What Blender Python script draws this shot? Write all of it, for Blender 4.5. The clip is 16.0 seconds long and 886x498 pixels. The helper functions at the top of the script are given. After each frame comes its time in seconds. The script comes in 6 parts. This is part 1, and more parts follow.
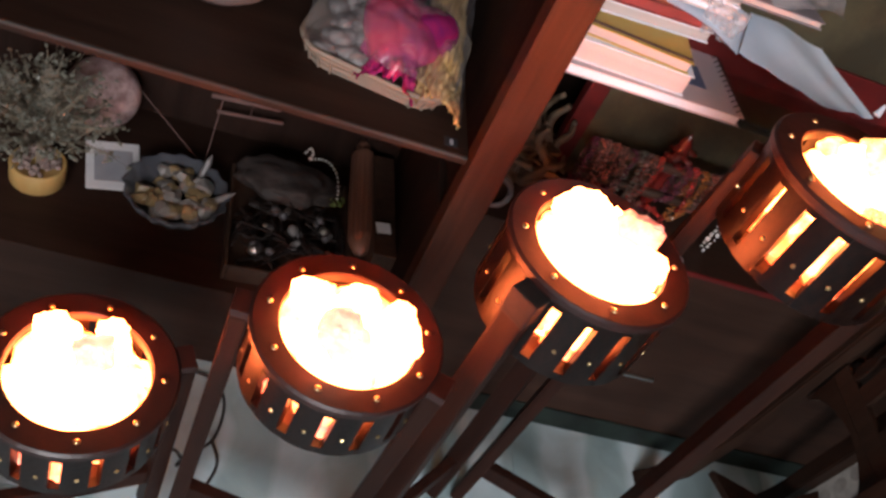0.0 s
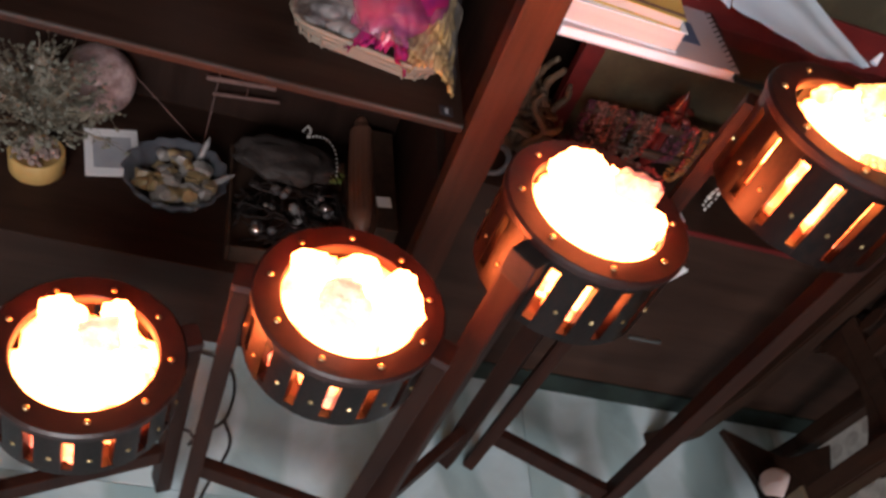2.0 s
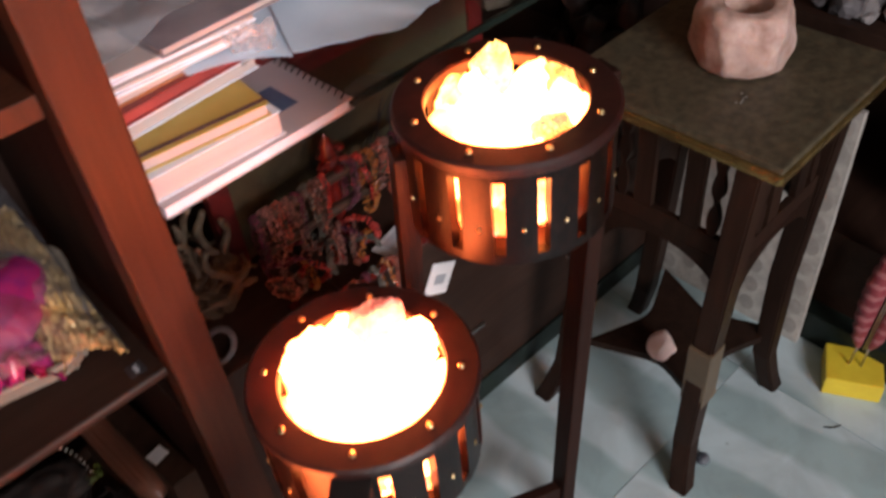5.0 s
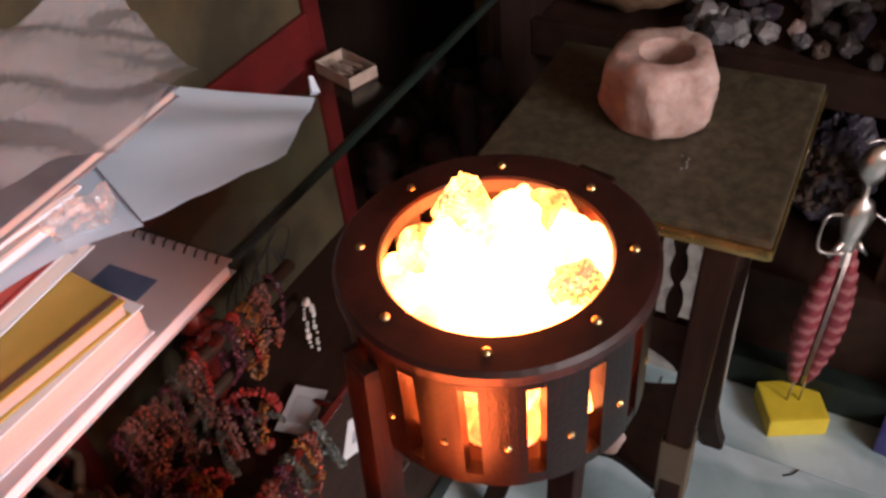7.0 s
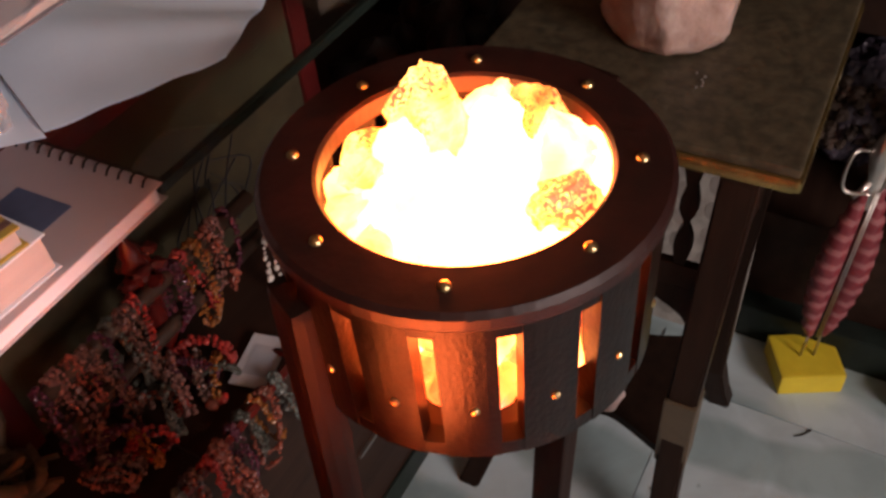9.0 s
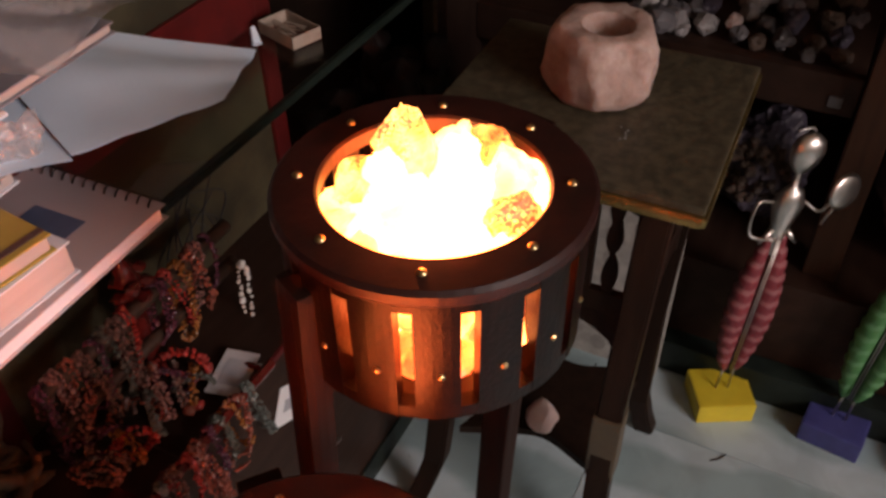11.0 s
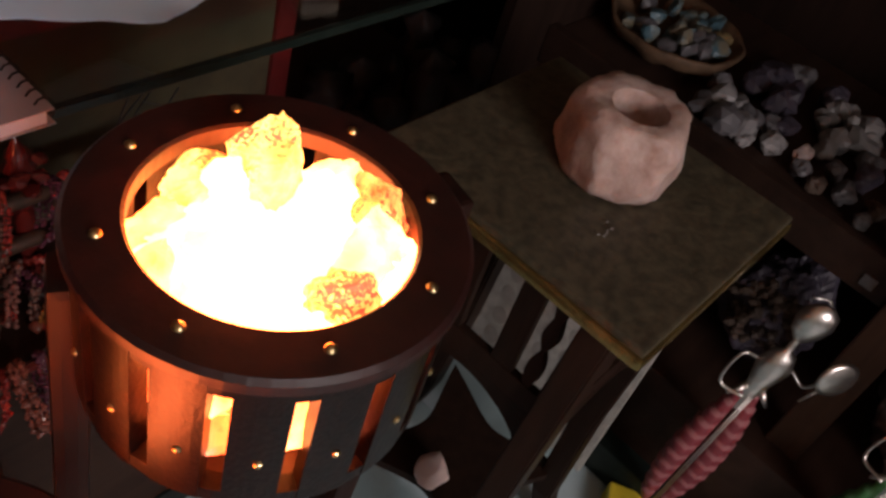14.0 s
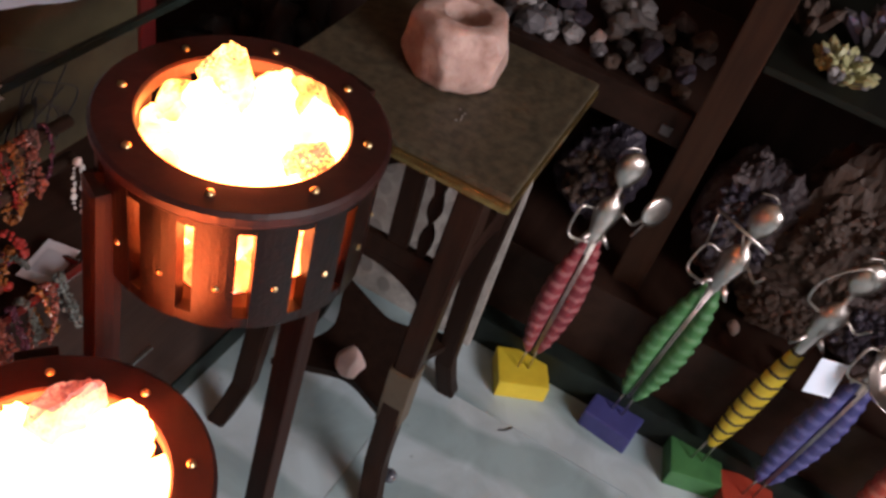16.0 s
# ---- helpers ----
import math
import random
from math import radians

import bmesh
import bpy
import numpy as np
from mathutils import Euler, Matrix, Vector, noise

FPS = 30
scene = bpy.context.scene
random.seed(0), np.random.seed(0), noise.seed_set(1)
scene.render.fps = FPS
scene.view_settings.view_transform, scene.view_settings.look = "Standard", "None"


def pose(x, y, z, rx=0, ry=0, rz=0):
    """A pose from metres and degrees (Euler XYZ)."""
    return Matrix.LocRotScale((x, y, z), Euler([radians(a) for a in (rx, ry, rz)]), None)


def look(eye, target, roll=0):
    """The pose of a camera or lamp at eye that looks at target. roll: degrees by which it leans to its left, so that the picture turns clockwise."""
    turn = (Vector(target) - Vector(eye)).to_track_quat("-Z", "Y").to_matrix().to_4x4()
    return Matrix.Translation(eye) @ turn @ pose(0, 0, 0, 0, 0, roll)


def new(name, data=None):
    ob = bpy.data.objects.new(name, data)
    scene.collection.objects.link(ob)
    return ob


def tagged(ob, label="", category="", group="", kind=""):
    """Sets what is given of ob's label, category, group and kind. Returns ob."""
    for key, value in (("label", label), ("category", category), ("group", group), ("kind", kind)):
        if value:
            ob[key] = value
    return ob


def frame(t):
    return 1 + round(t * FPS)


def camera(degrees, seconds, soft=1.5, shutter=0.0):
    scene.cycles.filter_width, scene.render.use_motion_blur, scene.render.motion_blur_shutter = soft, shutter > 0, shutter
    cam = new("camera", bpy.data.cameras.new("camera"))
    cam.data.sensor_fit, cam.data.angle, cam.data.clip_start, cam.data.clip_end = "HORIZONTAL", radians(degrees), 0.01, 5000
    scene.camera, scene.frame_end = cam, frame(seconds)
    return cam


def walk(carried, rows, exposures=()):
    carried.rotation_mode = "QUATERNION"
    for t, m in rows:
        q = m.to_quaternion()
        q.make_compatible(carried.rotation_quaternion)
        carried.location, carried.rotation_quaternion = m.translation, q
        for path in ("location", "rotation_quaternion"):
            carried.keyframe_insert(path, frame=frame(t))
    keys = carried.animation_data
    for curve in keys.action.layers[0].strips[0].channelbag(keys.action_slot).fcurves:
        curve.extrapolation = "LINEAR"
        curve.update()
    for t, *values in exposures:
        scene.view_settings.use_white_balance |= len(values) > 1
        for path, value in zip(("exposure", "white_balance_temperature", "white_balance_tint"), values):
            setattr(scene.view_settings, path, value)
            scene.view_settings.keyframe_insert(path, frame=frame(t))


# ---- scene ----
cam = camera(54.3, 16.0, 2.9, 0.5)
PATH = [
    (0, (-0.652, -0.719, 1.337), (-0.139, 0.697, 0.021), 28.3),
    (0.5, (-0.626, -0.716, 1.331), (-0.13, 0.687, -0.006), 28.2),
    (1, (-0.614, -0.725, 1.332), (-0.099, 0.664, -0.012), 28.5),
    (1.5, (-0.618, -0.736, 1.335), (-0.098, 0.658, -0.002), 28.9),
    (2, (-0.639, -0.731, 1.332), (-0.133, 0.652, -0.022), 25.8),
    (2.5, (-0.655, -0.728, 1.332), (-0.183, 0.615, -0.072), 19.3),
    (3, (-0.632, -0.715, 1.335), (-0.165, 0.602, -0.095), 13.2),
    (3.5, (-0.61, -0.712, 1.355), (-0.08, 0.599, -0.06), 7.1),
    (4, (-0.576, -0.697, 1.369), (0.115, 0.58, -0.006), 0.4),
    (4.5, (-0.585, -0.652, 1.384), (0.249, 0.549, 0.019), -5.0),
    (4.8, (-0.534, -0.556, 1.387), (0.365, 0.601, 0.026), -5.8),
    (5, (-0.507, -0.494, 1.396), (0.432, 0.631, 0.034), -6.1),
    (5.2, (-0.494, -0.455, 1.401), (0.486, 0.629, 0.036), -5.8),
    (7.5, (-0.345, -0.179, 1.281), (0.931, 0.587, -0.054), -6.1),
    (8, (-0.303, -0.173, 1.232), (0.917, 0.601, -0.15), -6.5),
    (8.5, (-0.296, -0.178, 1.215), (0.892, 0.598, -0.195), -6.1),
    (10.8, (-0.421, -0.221, 1.289), (0.902, 0.48, -0.037), -2.5),
    (11, (-0.418, -0.223, 1.284), (0.924, 0.462, -0.031), -1.0),
    (11.5, (-0.424, -0.223, 1.286), (0.93, 0.438, -0.029), 3.0),
    (12, (-0.435, -0.232, 1.278), (0.866, 0.429, -0.09), 14.2),
    (12.5, (-0.415, -0.243, 1.268), (0.854, 0.429, -0.125), 21.2),
    (13, (-0.337, -0.243, 1.276), (0.945, 0.453, -0.092), 21.6),
    (13.5, (-0.267, -0.244, 1.268), (1.013, 0.477, -0.088), 20.9),
    (14, (-0.243, -0.255, 1.266), (1.015, 0.495, -0.096), 19.4),
    (14.5, (-0.258, -0.264, 1.271), (1.013, 0.464, -0.091), 18.2),
    (15, (-0.312, -0.285, 1.291), (1.039, 0.302, -0.061), 17.4),
    (15.5, (-0.399, -0.299, 1.316), (0.987, 0.167, -0.048), 16.4),
    (16, (-0.448, -0.31, 1.337), (0.971, 0.094, -0.013), 17.8),
]
EXPO = [(0.0, 0.52, 8300, 38), (5.0, 0.58, 8600, 41), (7.5, 0.46, 9200, 49), (8.5, 0.12, 10200, 53), (11.0, -0.14, 9900, 49), (12.5, -0.10, 10300, 49), (14.0, -0.27, 9100, 45), (14.7, -0.28, 9100, 45),
        (15.3, -0.13, 8900, 45), (15.6, 0.20, 8800, 45), (16.0, 0.46, 8700, 47)]
walk(cam, [(t, look(eye, target, roll)) for t, eye, target, roll in PATH], EXPO)

# ---- light ----
world = bpy.data.worlds.new("world")
scene.world = world
world.use_nodes = True
_wn = world.node_tree.nodes
_sky = _wn.new("ShaderNodeTexSky")
_sky.sky_type, _sky.sun_disc = "NISHITA", False
_sky.sun_elevation, _sky.sun_rotation = radians(40), radians(200)
_wn["Background"].inputs["Strength"].default_value = 0.1
world.node_tree.links.new(_sky.outputs[0], _wn["Background"].inputs["Color"])


def area_lamp(name, size_x, size_y, power, colour, spread, m):
    d = bpy.data.lights.new(name, "AREA")
    d.shape, d.size, d.size_y, d.energy, d.color = "RECTANGLE", size_x, size_y, power, colour
    d.spread = spread
    ob = new(name, d)
    ob.matrix_world = m
    return ob


WINDOW_POWER = 50
area_lamp("window_daylight", 1.5, 1.1, WINDOW_POWER, (0.645, 0.87, 0.985), radians(128), look((-0.85, -2.95, 1.90), (-0.45, 0.2, 0.5)))


# ---- materials ----
def _nodes(name):
    m = bpy.data.materials.new(name)
    m.use_nodes = True
    nt = m.node_tree
    return m, nt, nt.nodes, nt.links, nt.nodes["Principled BSDF"]


def mat(name, c1, c2=None, scale=20.0, rough=0.5, metal=0.0, bump=0.15, stretch=(1, 1, 1), vary=0.15, big=3.0, coat=0.0,
        trans=0.0, alpha=1.0, emit=None, strength=0.0, sss=0.0, bump_scale=None, contrast=1.0, spec=0.5):
    """Two-scale procedural surface: fine grain between c1 and c2, broad stains, bump, variation from piece to piece."""
    m, nt, nd, ln, bs = _nodes(name)
    c2 = c2 or tuple(v * 0.7 for v in c1)
    tc = nd.new("ShaderNodeTexCoord")
    mp = nd.new("ShaderNodeMapping")
    mp.inputs["Scale"].default_value = stretch
    ln.new(tc.outputs["Object"], mp.inputs["Vector"])
    info = nd.new("ShaderNodeObjectInfo")
    shift = nd.new("ShaderNodeVectorMath")
    shift.operation = "ADD"
    ln.new(mp.outputs[0], shift.inputs[0])
    ln.new(info.outputs["Random"], shift.inputs[1])
    fine = nd.new("ShaderNodeTexNoise")
    fine.inputs["Scale"].default_value, fine.inputs["Detail"].default_value = scale, 6
    fine.inputs["Roughness"].default_value = 0.62
    ln.new(shift.outputs[0], fine.inputs["Vector"])
    ramp = nd.new("ShaderNodeMapRange")
    ramp.inputs["From Min"].default_value = 0.5 - 0.2 / contrast
    ramp.inputs["From Max"].default_value = 0.5 + 0.2 / contrast
    ln.new(fine.outputs["Fac"], ramp.inputs["Value"])
    mix = nd.new("ShaderNodeMix")
    mix.data_type = "RGBA"
    mix.inputs["A"].default_value, mix.inputs["B"].default_value = (*c1, 1), (*c2, 1)
    ln.new(ramp.outputs[0], mix.inputs["Factor"])
    broad = nd.new("ShaderNodeTexNoise")
    broad.inputs["Scale"].default_value, broad.inputs["Detail"].default_value = big, 3
    ln.new(tc.outputs["Object"], broad.inputs["Vector"])
    add = nd.new("ShaderNodeMath")
    add.operation = "ADD"
    ln.new(broad.outputs["Fac"], add.inputs[0])
    ln.new(info.outputs["Random"], add.inputs[1])
    val = nd.new("ShaderNodeMapRange")
    val.inputs["From Min"].default_value, val.inputs["From Max"].default_value = 0.3, 1.6
    val.inputs["To Min"].default_value, val.inputs["To Max"].default_value = 1 - vary, 1 + vary
    ln.new(add.outputs[0], val.inputs["Value"])
    hsv = nd.new("ShaderNodeHueSaturation")
    ln.new(mix.outputs["Result"], hsv.inputs["Color"])
    ln.new(val.outputs[0], hsv.inputs["Value"])
    ln.new(hsv.outputs[0], bs.inputs["Base Color"])
    rr = nd.new("ShaderNodeMapRange")
    rr.inputs["To Min"].default_value, rr.inputs["To Max"].default_value = max(0.02, rough - 0.12), min(1, rough + 0.12)
    ln.new(broad.outputs["Fac"], rr.inputs["Value"])
    ln.new(rr.outputs[0], bs.inputs["Roughness"])
    bs.inputs["Metallic"].default_value = metal
    bs.inputs["Specular IOR Level"].default_value = spec
    bs.inputs["Coat Weight"].default_value = coat
    bs.inputs["Transmission Weight"].default_value = trans
    bs.inputs["Alpha"].default_value = alpha
    if sss:
        bs.inputs["Subsurface Weight"].default_value = sss
        bs.inputs["Subsurface Radius"].default_value = (0.02, 0.01, 0.006)
    if bump:
        bt = nd.new("ShaderNodeTexNoise")
        bt.inputs["Scale"].default_value, bt.inputs["Detail"].default_value = bump_scale or scale * 2.5, 5
        ln.new(shift.outputs[0], bt.inputs["Vector"])
        bp = nd.new("ShaderNodeBump")
        bp.inputs["Strength"].default_value, bp.inputs["Distance"].default_value = bump, 0.004
        ln.new(bt.outputs["Fac"], bp.inputs["Height"])
        ln.new(bp.outputs[0], bs.inputs["Normal"])
    if emit:
        bs.inputs["Emission Strength"].default_value = strength
        bs.inputs["Emission Color"].default_value = (*emit, 1)
    return m


def salt_glow(name, hot, cool, strength, low, scale=28.0, spots=0.0, pale=(0.85, 0.6, 0.45), stain=(0.75, 0.12, 0.06), gate_low=0.27):
    """Translucent salt, lit through from the bulb inside: uneven glow with mineral stains."""
    m, nt, nd, ln, bs = _nodes(name)
    tc = nd.new("ShaderNodeTexCoord")
    info = nd.new("ShaderNodeObjectInfo")
    sh = nd.new("ShaderNodeVectorMath")
    sh.operation = "ADD"
    ln.new(tc.outputs["Object"], sh.inputs[0])
    ln.new(info.outputs["Random"], sh.inputs[1])
    n = nd.new("ShaderNodeTexNoise")
    n.inputs["Scale"].default_value, n.inputs["Detail"].default_value = scale, 6
    ln.new(sh.outputs[0], n.inputs["Vector"])
    mr = nd.new("ShaderNodeMapRange")
    mr.inputs["From Min"].default_value, mr.inputs["From Max"].default_value = 0.35, 0.62
    ln.new(n.outputs["Fac"], mr.inputs["Value"])
    mx = nd.new("ShaderNodeMix")
    mx.data_type = "RGBA"
    mx.inputs["A"].default_value, mx.inputs["B"].default_value = (*cool, 1), (*hot, 1)
    ln.new(mr.outputs[0], mx.inputs["Factor"])
    ln.new(mx.outputs["Result"], bs.inputs["Emission Color"])
    st = nd.new("ShaderNodeMapRange")
    st.inputs["To Min"].default_value, st.inputs["To Max"].default_value = low, strength
    ln.new(mr.outputs[0], st.inputs["Value"])
    out = st.outputs[0]
    if spots:
        sn = nd.new("ShaderNodeTexNoise")
        sn.inputs["Scale"].default_value, sn.inputs["Detail"].default_value = 420, 4
        ln.new(sh.outputs[0], sn.inputs["Vector"])
        gate = nd.new("ShaderNodeTexNoise")
        gate.inputs["Scale"].default_value = 22
        ln.new(sh.outputs[0], gate.inputs["Vector"])
        mul = nd.new("ShaderNodeMath")
        mul.operation = "MULTIPLY"
        ln.new(sn.outputs["Fac"], mul.inputs[0])
        ln.new(gate.outputs["Fac"], mul.inputs[1])
        cut = nd.new("ShaderNodeMapRange")
        cut.inputs["From Min"].default_value, cut.inputs["From Max"].default_value = gate_low, gate_low + 0.06
        cut.inputs["To Min"].default_value, cut.inputs["To Max"].default_value = 1.0, 1.0 - spots
        ln.new(mul.outputs[0], cut.inputs["Value"])
        m2 = nd.new("ShaderNodeMath")
        m2.operation = "MULTIPLY"
        ln.new(out, m2.inputs[0])
        ln.new(cut.outputs[0], m2.inputs[1])
        out = m2.outputs[0]
        tint = nd.new("ShaderNodeMapRange")
        tint.inputs["From Min"].default_value, tint.inputs["From Max"].default_value = gate_low, gate_low + 0.06
        ln.new(mul.outputs[0], tint.inputs["Value"])
        mx2 = nd.new("ShaderNodeMix")
        mx2.data_type = "RGBA"
        ln.new(tint.outputs[0], mx2.inputs["Factor"])
        ln.new(mx.outputs["Result"], mx2.inputs["A"])
        mx2.inputs["B"].default_value = (*stain, 1)
        ln.new(mx2.outputs["Result"], bs.inputs["Emission Color"])
    ln.new(out, bs.inputs["Emission Strength"])
    bs.inputs["Base Color"].default_value = (*pale, 1)
    bs.inputs["Roughness"].default_value = 0.45
    bp = nd.new("ShaderNodeBump")
    bp.inputs["Strength"].default_value, bp.inputs["Distance"].default_value = 0.4, 0.004
    ln.new(n.outputs["Fac"], bp.inputs["Height"])
    ln.new(bp.outputs[0], bs.inputs["Normal"])
    return m


def clear(name, tint, rough=0.08, ior=1.45, alpha=1.0):
    m, nt, nd, ln, bs = _nodes(name)
    bs.inputs["Base Color"].default_value = (*tint, 1)
    bs.inputs["Transmission Weight"].default_value = 1.0
    bs.inputs["Roughness"].default_value = rough
    bs.inputs["IOR"].default_value = ior
    bs.inputs["Alpha"].default_value = alpha
    return m


def film(name, haze, rough):
    """Thin clear wrapping: see-through, faintly hazy, with sharp reflections off its folds."""
    m, nt, nd, ln, bs = _nodes(name)
    nd.remove(bs)
    n = nd.new("ShaderNodeTexNoise")
    n.inputs["Scale"].default_value, n.inputs["Detail"].default_value = 11, 0.5
    bp = nd.new("ShaderNodeBump")
    bp.inputs["Strength"].default_value, bp.inputs["Distance"].default_value = 0.3, 0.008
    tc = nd.new("ShaderNodeTexCoord")
    ln.new(tc.outputs["Object"], n.inputs["Vector"])
    ln.new(n.outputs["Fac"], bp.inputs["Height"])
    clear_part, milky, gloss = nd.new("ShaderNodeBsdfTransparent"), nd.new("ShaderNodeBsdfDiffuse"), nd.new("ShaderNodeBsdfGlossy")
    milky.inputs["Color"].default_value = (0.50, 0.49, 0.52, 1)
    gloss.inputs["Roughness"].default_value = rough
    body, coat = nd.new("ShaderNodeMixShader"), nd.new("ShaderNodeMixShader")
    body.inputs[0].default_value = haze
    ln.new(clear_part.outputs[0], body.inputs[1])
    ln.new(milky.outputs[0], body.inputs[2])
    lw = nd.new("ShaderNodeLayerWeight")
    lw.inputs["Blend"].default_value = 0.35
    grow = nd.new("ShaderNodeMapRange")
    grow.inputs["To Min"].default_value, grow.inputs["To Max"].default_value = 0.045, 0.50
    ln.new(lw.outputs["Facing"], grow.inputs["Value"])
    for node in (milky, gloss):
        ln.new(bp.outputs[0], node.inputs["Normal"])
    ln.new(grow.outputs[0], coat.inputs[0])
    ln.new(body.outputs[0], coat.inputs[1])
    ln.new(gloss.outputs[0], coat.inputs[2])
    ln.new(coat.outputs[0], nd["Material Output"].inputs["Surface"])
    return m


def marble():
    m, nt, nd, ln, bs = _nodes("white_marble")
    tc = nd.new("ShaderNodeTexCoord")
    info = nd.new("ShaderNodeObjectInfo")
    sh = nd.new("ShaderNodeVectorMath")
    sh.operation = "MULTIPLY_ADD"
    sh.inputs[1].default_value = (1, 1, 1)
    ln.new(tc.outputs["Object"], sh.inputs[0])
    sc = nd.new("ShaderNodeVectorMath")
    sc.operation = "SCALE"
    sc.inputs["Scale"].default_value = 9.0
    cmb = nd.new("ShaderNodeCombineXYZ")
    ln.new(info.outputs["Random"], cmb.inputs[0])
    ln.new(info.outputs["Random"], cmb.inputs[1])
    ln.new(cmb.outputs[0], sc.inputs[0])
    ln.new(sc.outputs[0], sh.inputs[2])
    wave = nd.new("ShaderNodeTexWave")
    wave.wave_type, wave.bands_direction = "BANDS", "X"
    wave.inputs["Scale"].default_value, wave.inputs["Distortion"].default_value = 1.5, 4.5
    wave.inputs["Detail"].default_value, wave.inputs["Detail Scale"].default_value = 4, 1.2
    ln.new(sh.outputs[0], wave.inputs["Vector"])
    cloud = nd.new("ShaderNodeTexNoise")
    cloud.inputs["Scale"].default_value, cloud.inputs["Detail"].default_value = 7, 7
    cloud.inputs["Distortion"].default_value = 0.8
    ln.new(sh.outputs[0], cloud.inputs["Vector"])
    mx = nd.new("ShaderNodeMix")
    mx.data_type = "RGBA"
    mx.inputs["A"].default_value, mx.inputs["B"].default_value = (0.268, 0.408, 0.425, 1), (0.413, 0.558, 0.593, 1)
    sharp = nd.new("ShaderNodeMapRange")
    sharp.inputs["From Min"].default_value, sharp.inputs["From Max"].default_value = 0.34, 0.62
    ln.new(wave.outputs["Fac"], sharp.inputs["Value"])
    ln.new(sharp.outputs[0], mx.inputs["Factor"])
    vein = nd.new("ShaderNodeMapRange")
    vein.inputs["From Min"].default_value, vein.inputs["From Max"].default_value = 0.40, 0.58
    vein.inputs["To Min"].default_value, vein.inputs["To Max"].default_value = 0.80, 1.0
    ln.new(cloud.outputs["Fac"], vein.inputs["Value"])
    spots = nd.new("ShaderNodeTexNoise")
    spots.inputs["Scale"].default_value, spots.inputs["Detail"].default_value = 26, 3
    ln.new(tc.outputs["Object"], spots.inputs["Vector"])
    dirt = nd.new("ShaderNodeMapRange")
    dirt.inputs["From Min"].default_value, dirt.inputs["From Max"].default_value = 0.70, 0.78
    dirt.inputs["To Min"].default_value, dirt.inputs["To Max"].default_value = 1.0, 0.55
    ln.new(spots.outputs["Fac"], dirt.inputs["Value"])
    mul = nd.new("ShaderNodeMath")
    mul.operation = "MULTIPLY"
    ln.new(vein.outputs[0], mul.inputs[0])
    ln.new(dirt.outputs[0], mul.inputs[1])
    hsv = nd.new("ShaderNodeHueSaturation")
    ln.new(mx.outputs["Result"], hsv.inputs["Color"])
    ln.new(mul.outputs[0], hsv.inputs["Value"])
    ln.new(hsv.outputs[0], bs.inputs["Base Color"])
    rr = nd.new("ShaderNodeMapRange")
    rr.inputs["To Min"].default_value, rr.inputs["To Max"].default_value = 0.25, 0.5
    ln.new(cloud.outputs["Fac"], rr.inputs["Value"])
    ln.new(rr.outputs[0], bs.inputs["Roughness"])
    return m


def wicker():
    m, nt, nd, ln, bs = _nodes("cream_wicker")
    bs.inputs["Base Color"].default_value = (0.20, 0.165, 0.13, 1)
    bs.inputs["Roughness"].default_value = 0.7
    return m


M_LACQUER = mat("red_brown_lacquered_wood", (0.029, 0.0060, 0.0045), (0.013, 0.0034, 0.0029), 34, 0.44, bump=0.18, stretch=(1, 1, 0.3), vary=0.3, spec=0.45, contrast=1.3, big=6)
M_SLAT = mat("flecked_dark_lacquer", (0.0095, 0.0032, 0.0022), (0.0032, 0.0014, 0.0012), 150, 0.33, bump=0.12, stretch=(1, 1, 0.55), vary=0.35, spec=0.22, contrast=1.7, big=9)
M_LEG = mat("dark_stained_leg_wood", (0.028, 0.0098, 0.0066), (0.013, 0.0052, 0.004), 40, 0.5, bump=0.2, stretch=(1, 1, 0.12), vary=0.25, spec=0.1)
M_SHELF = mat("dark_walnut_shelf", (0.040, 0.0195, 0.0138), (0.021, 0.0105, 0.0078), 30, 0.45, bump=0.12, stretch=(0.12, 1, 1), vary=0.25, spec=0.14)
M_POST = mat("reddish_teak_post", (0.070, 0.021, 0.0105), (0.036, 0.011, 0.006), 45, 0.5, bump=0.2, stretch=(1, 1, 0.08), vary=0.15, spec=0.2)
M_SIDEPOST = mat("brown_teak_post", (0.050, 0.024, 0.015), (0.028, 0.014, 0.010), 45, 0.5, bump=0.2, stretch=(1, 1, 0.08), spec=0.06)
M_BACK = mat("dark_back_panel", (0.024, 0.0125, 0.0095), (0.013, 0.007, 0.0055), 30, 0.7, stretch=(1, 1, 0.1), spec=0.05)
M_EDGE = mat("worn_shelf_edge", (0.050, 0.050, 0.049), (0.020, 0.019, 0.018), 40, 0.6, stretch=(0.1, 1, 1), contrast=1.6, spec=0.2)
M_BRASS = mat("worn_brass_rivet", (0.80, 0.60, 0.32), (0.55, 0.38, 0.18), 60, 0.28, metal=1.0, bump=0.1)
M_MARBLE = marble()
M_GROUT = mat("grey_floor_joint", (0.30, 0.30, 0.28), None, 30, 0.8)
M_WALL = mat("warm_buff_plaster", (0.58, 0.46, 0.35), (0.50, 0.39, 0.30), 8, 0.85)
M_SKIRT = mat("dark_green_marble_skirting", (0.014, 0.025, 0.021), (0.008, 0.012, 0.011), 18, 0.4, contrast=1.5, spec=0.2)
M_TABLETOP = mat("olive_leather_tabletop", (0.066, 0.053, 0.033), (0.036, 0.029, 0.019), 60, 0.46, bump=0.3, big=9, vary=0.3, spec=0.35, bump_scale=120, contrast=1.8)
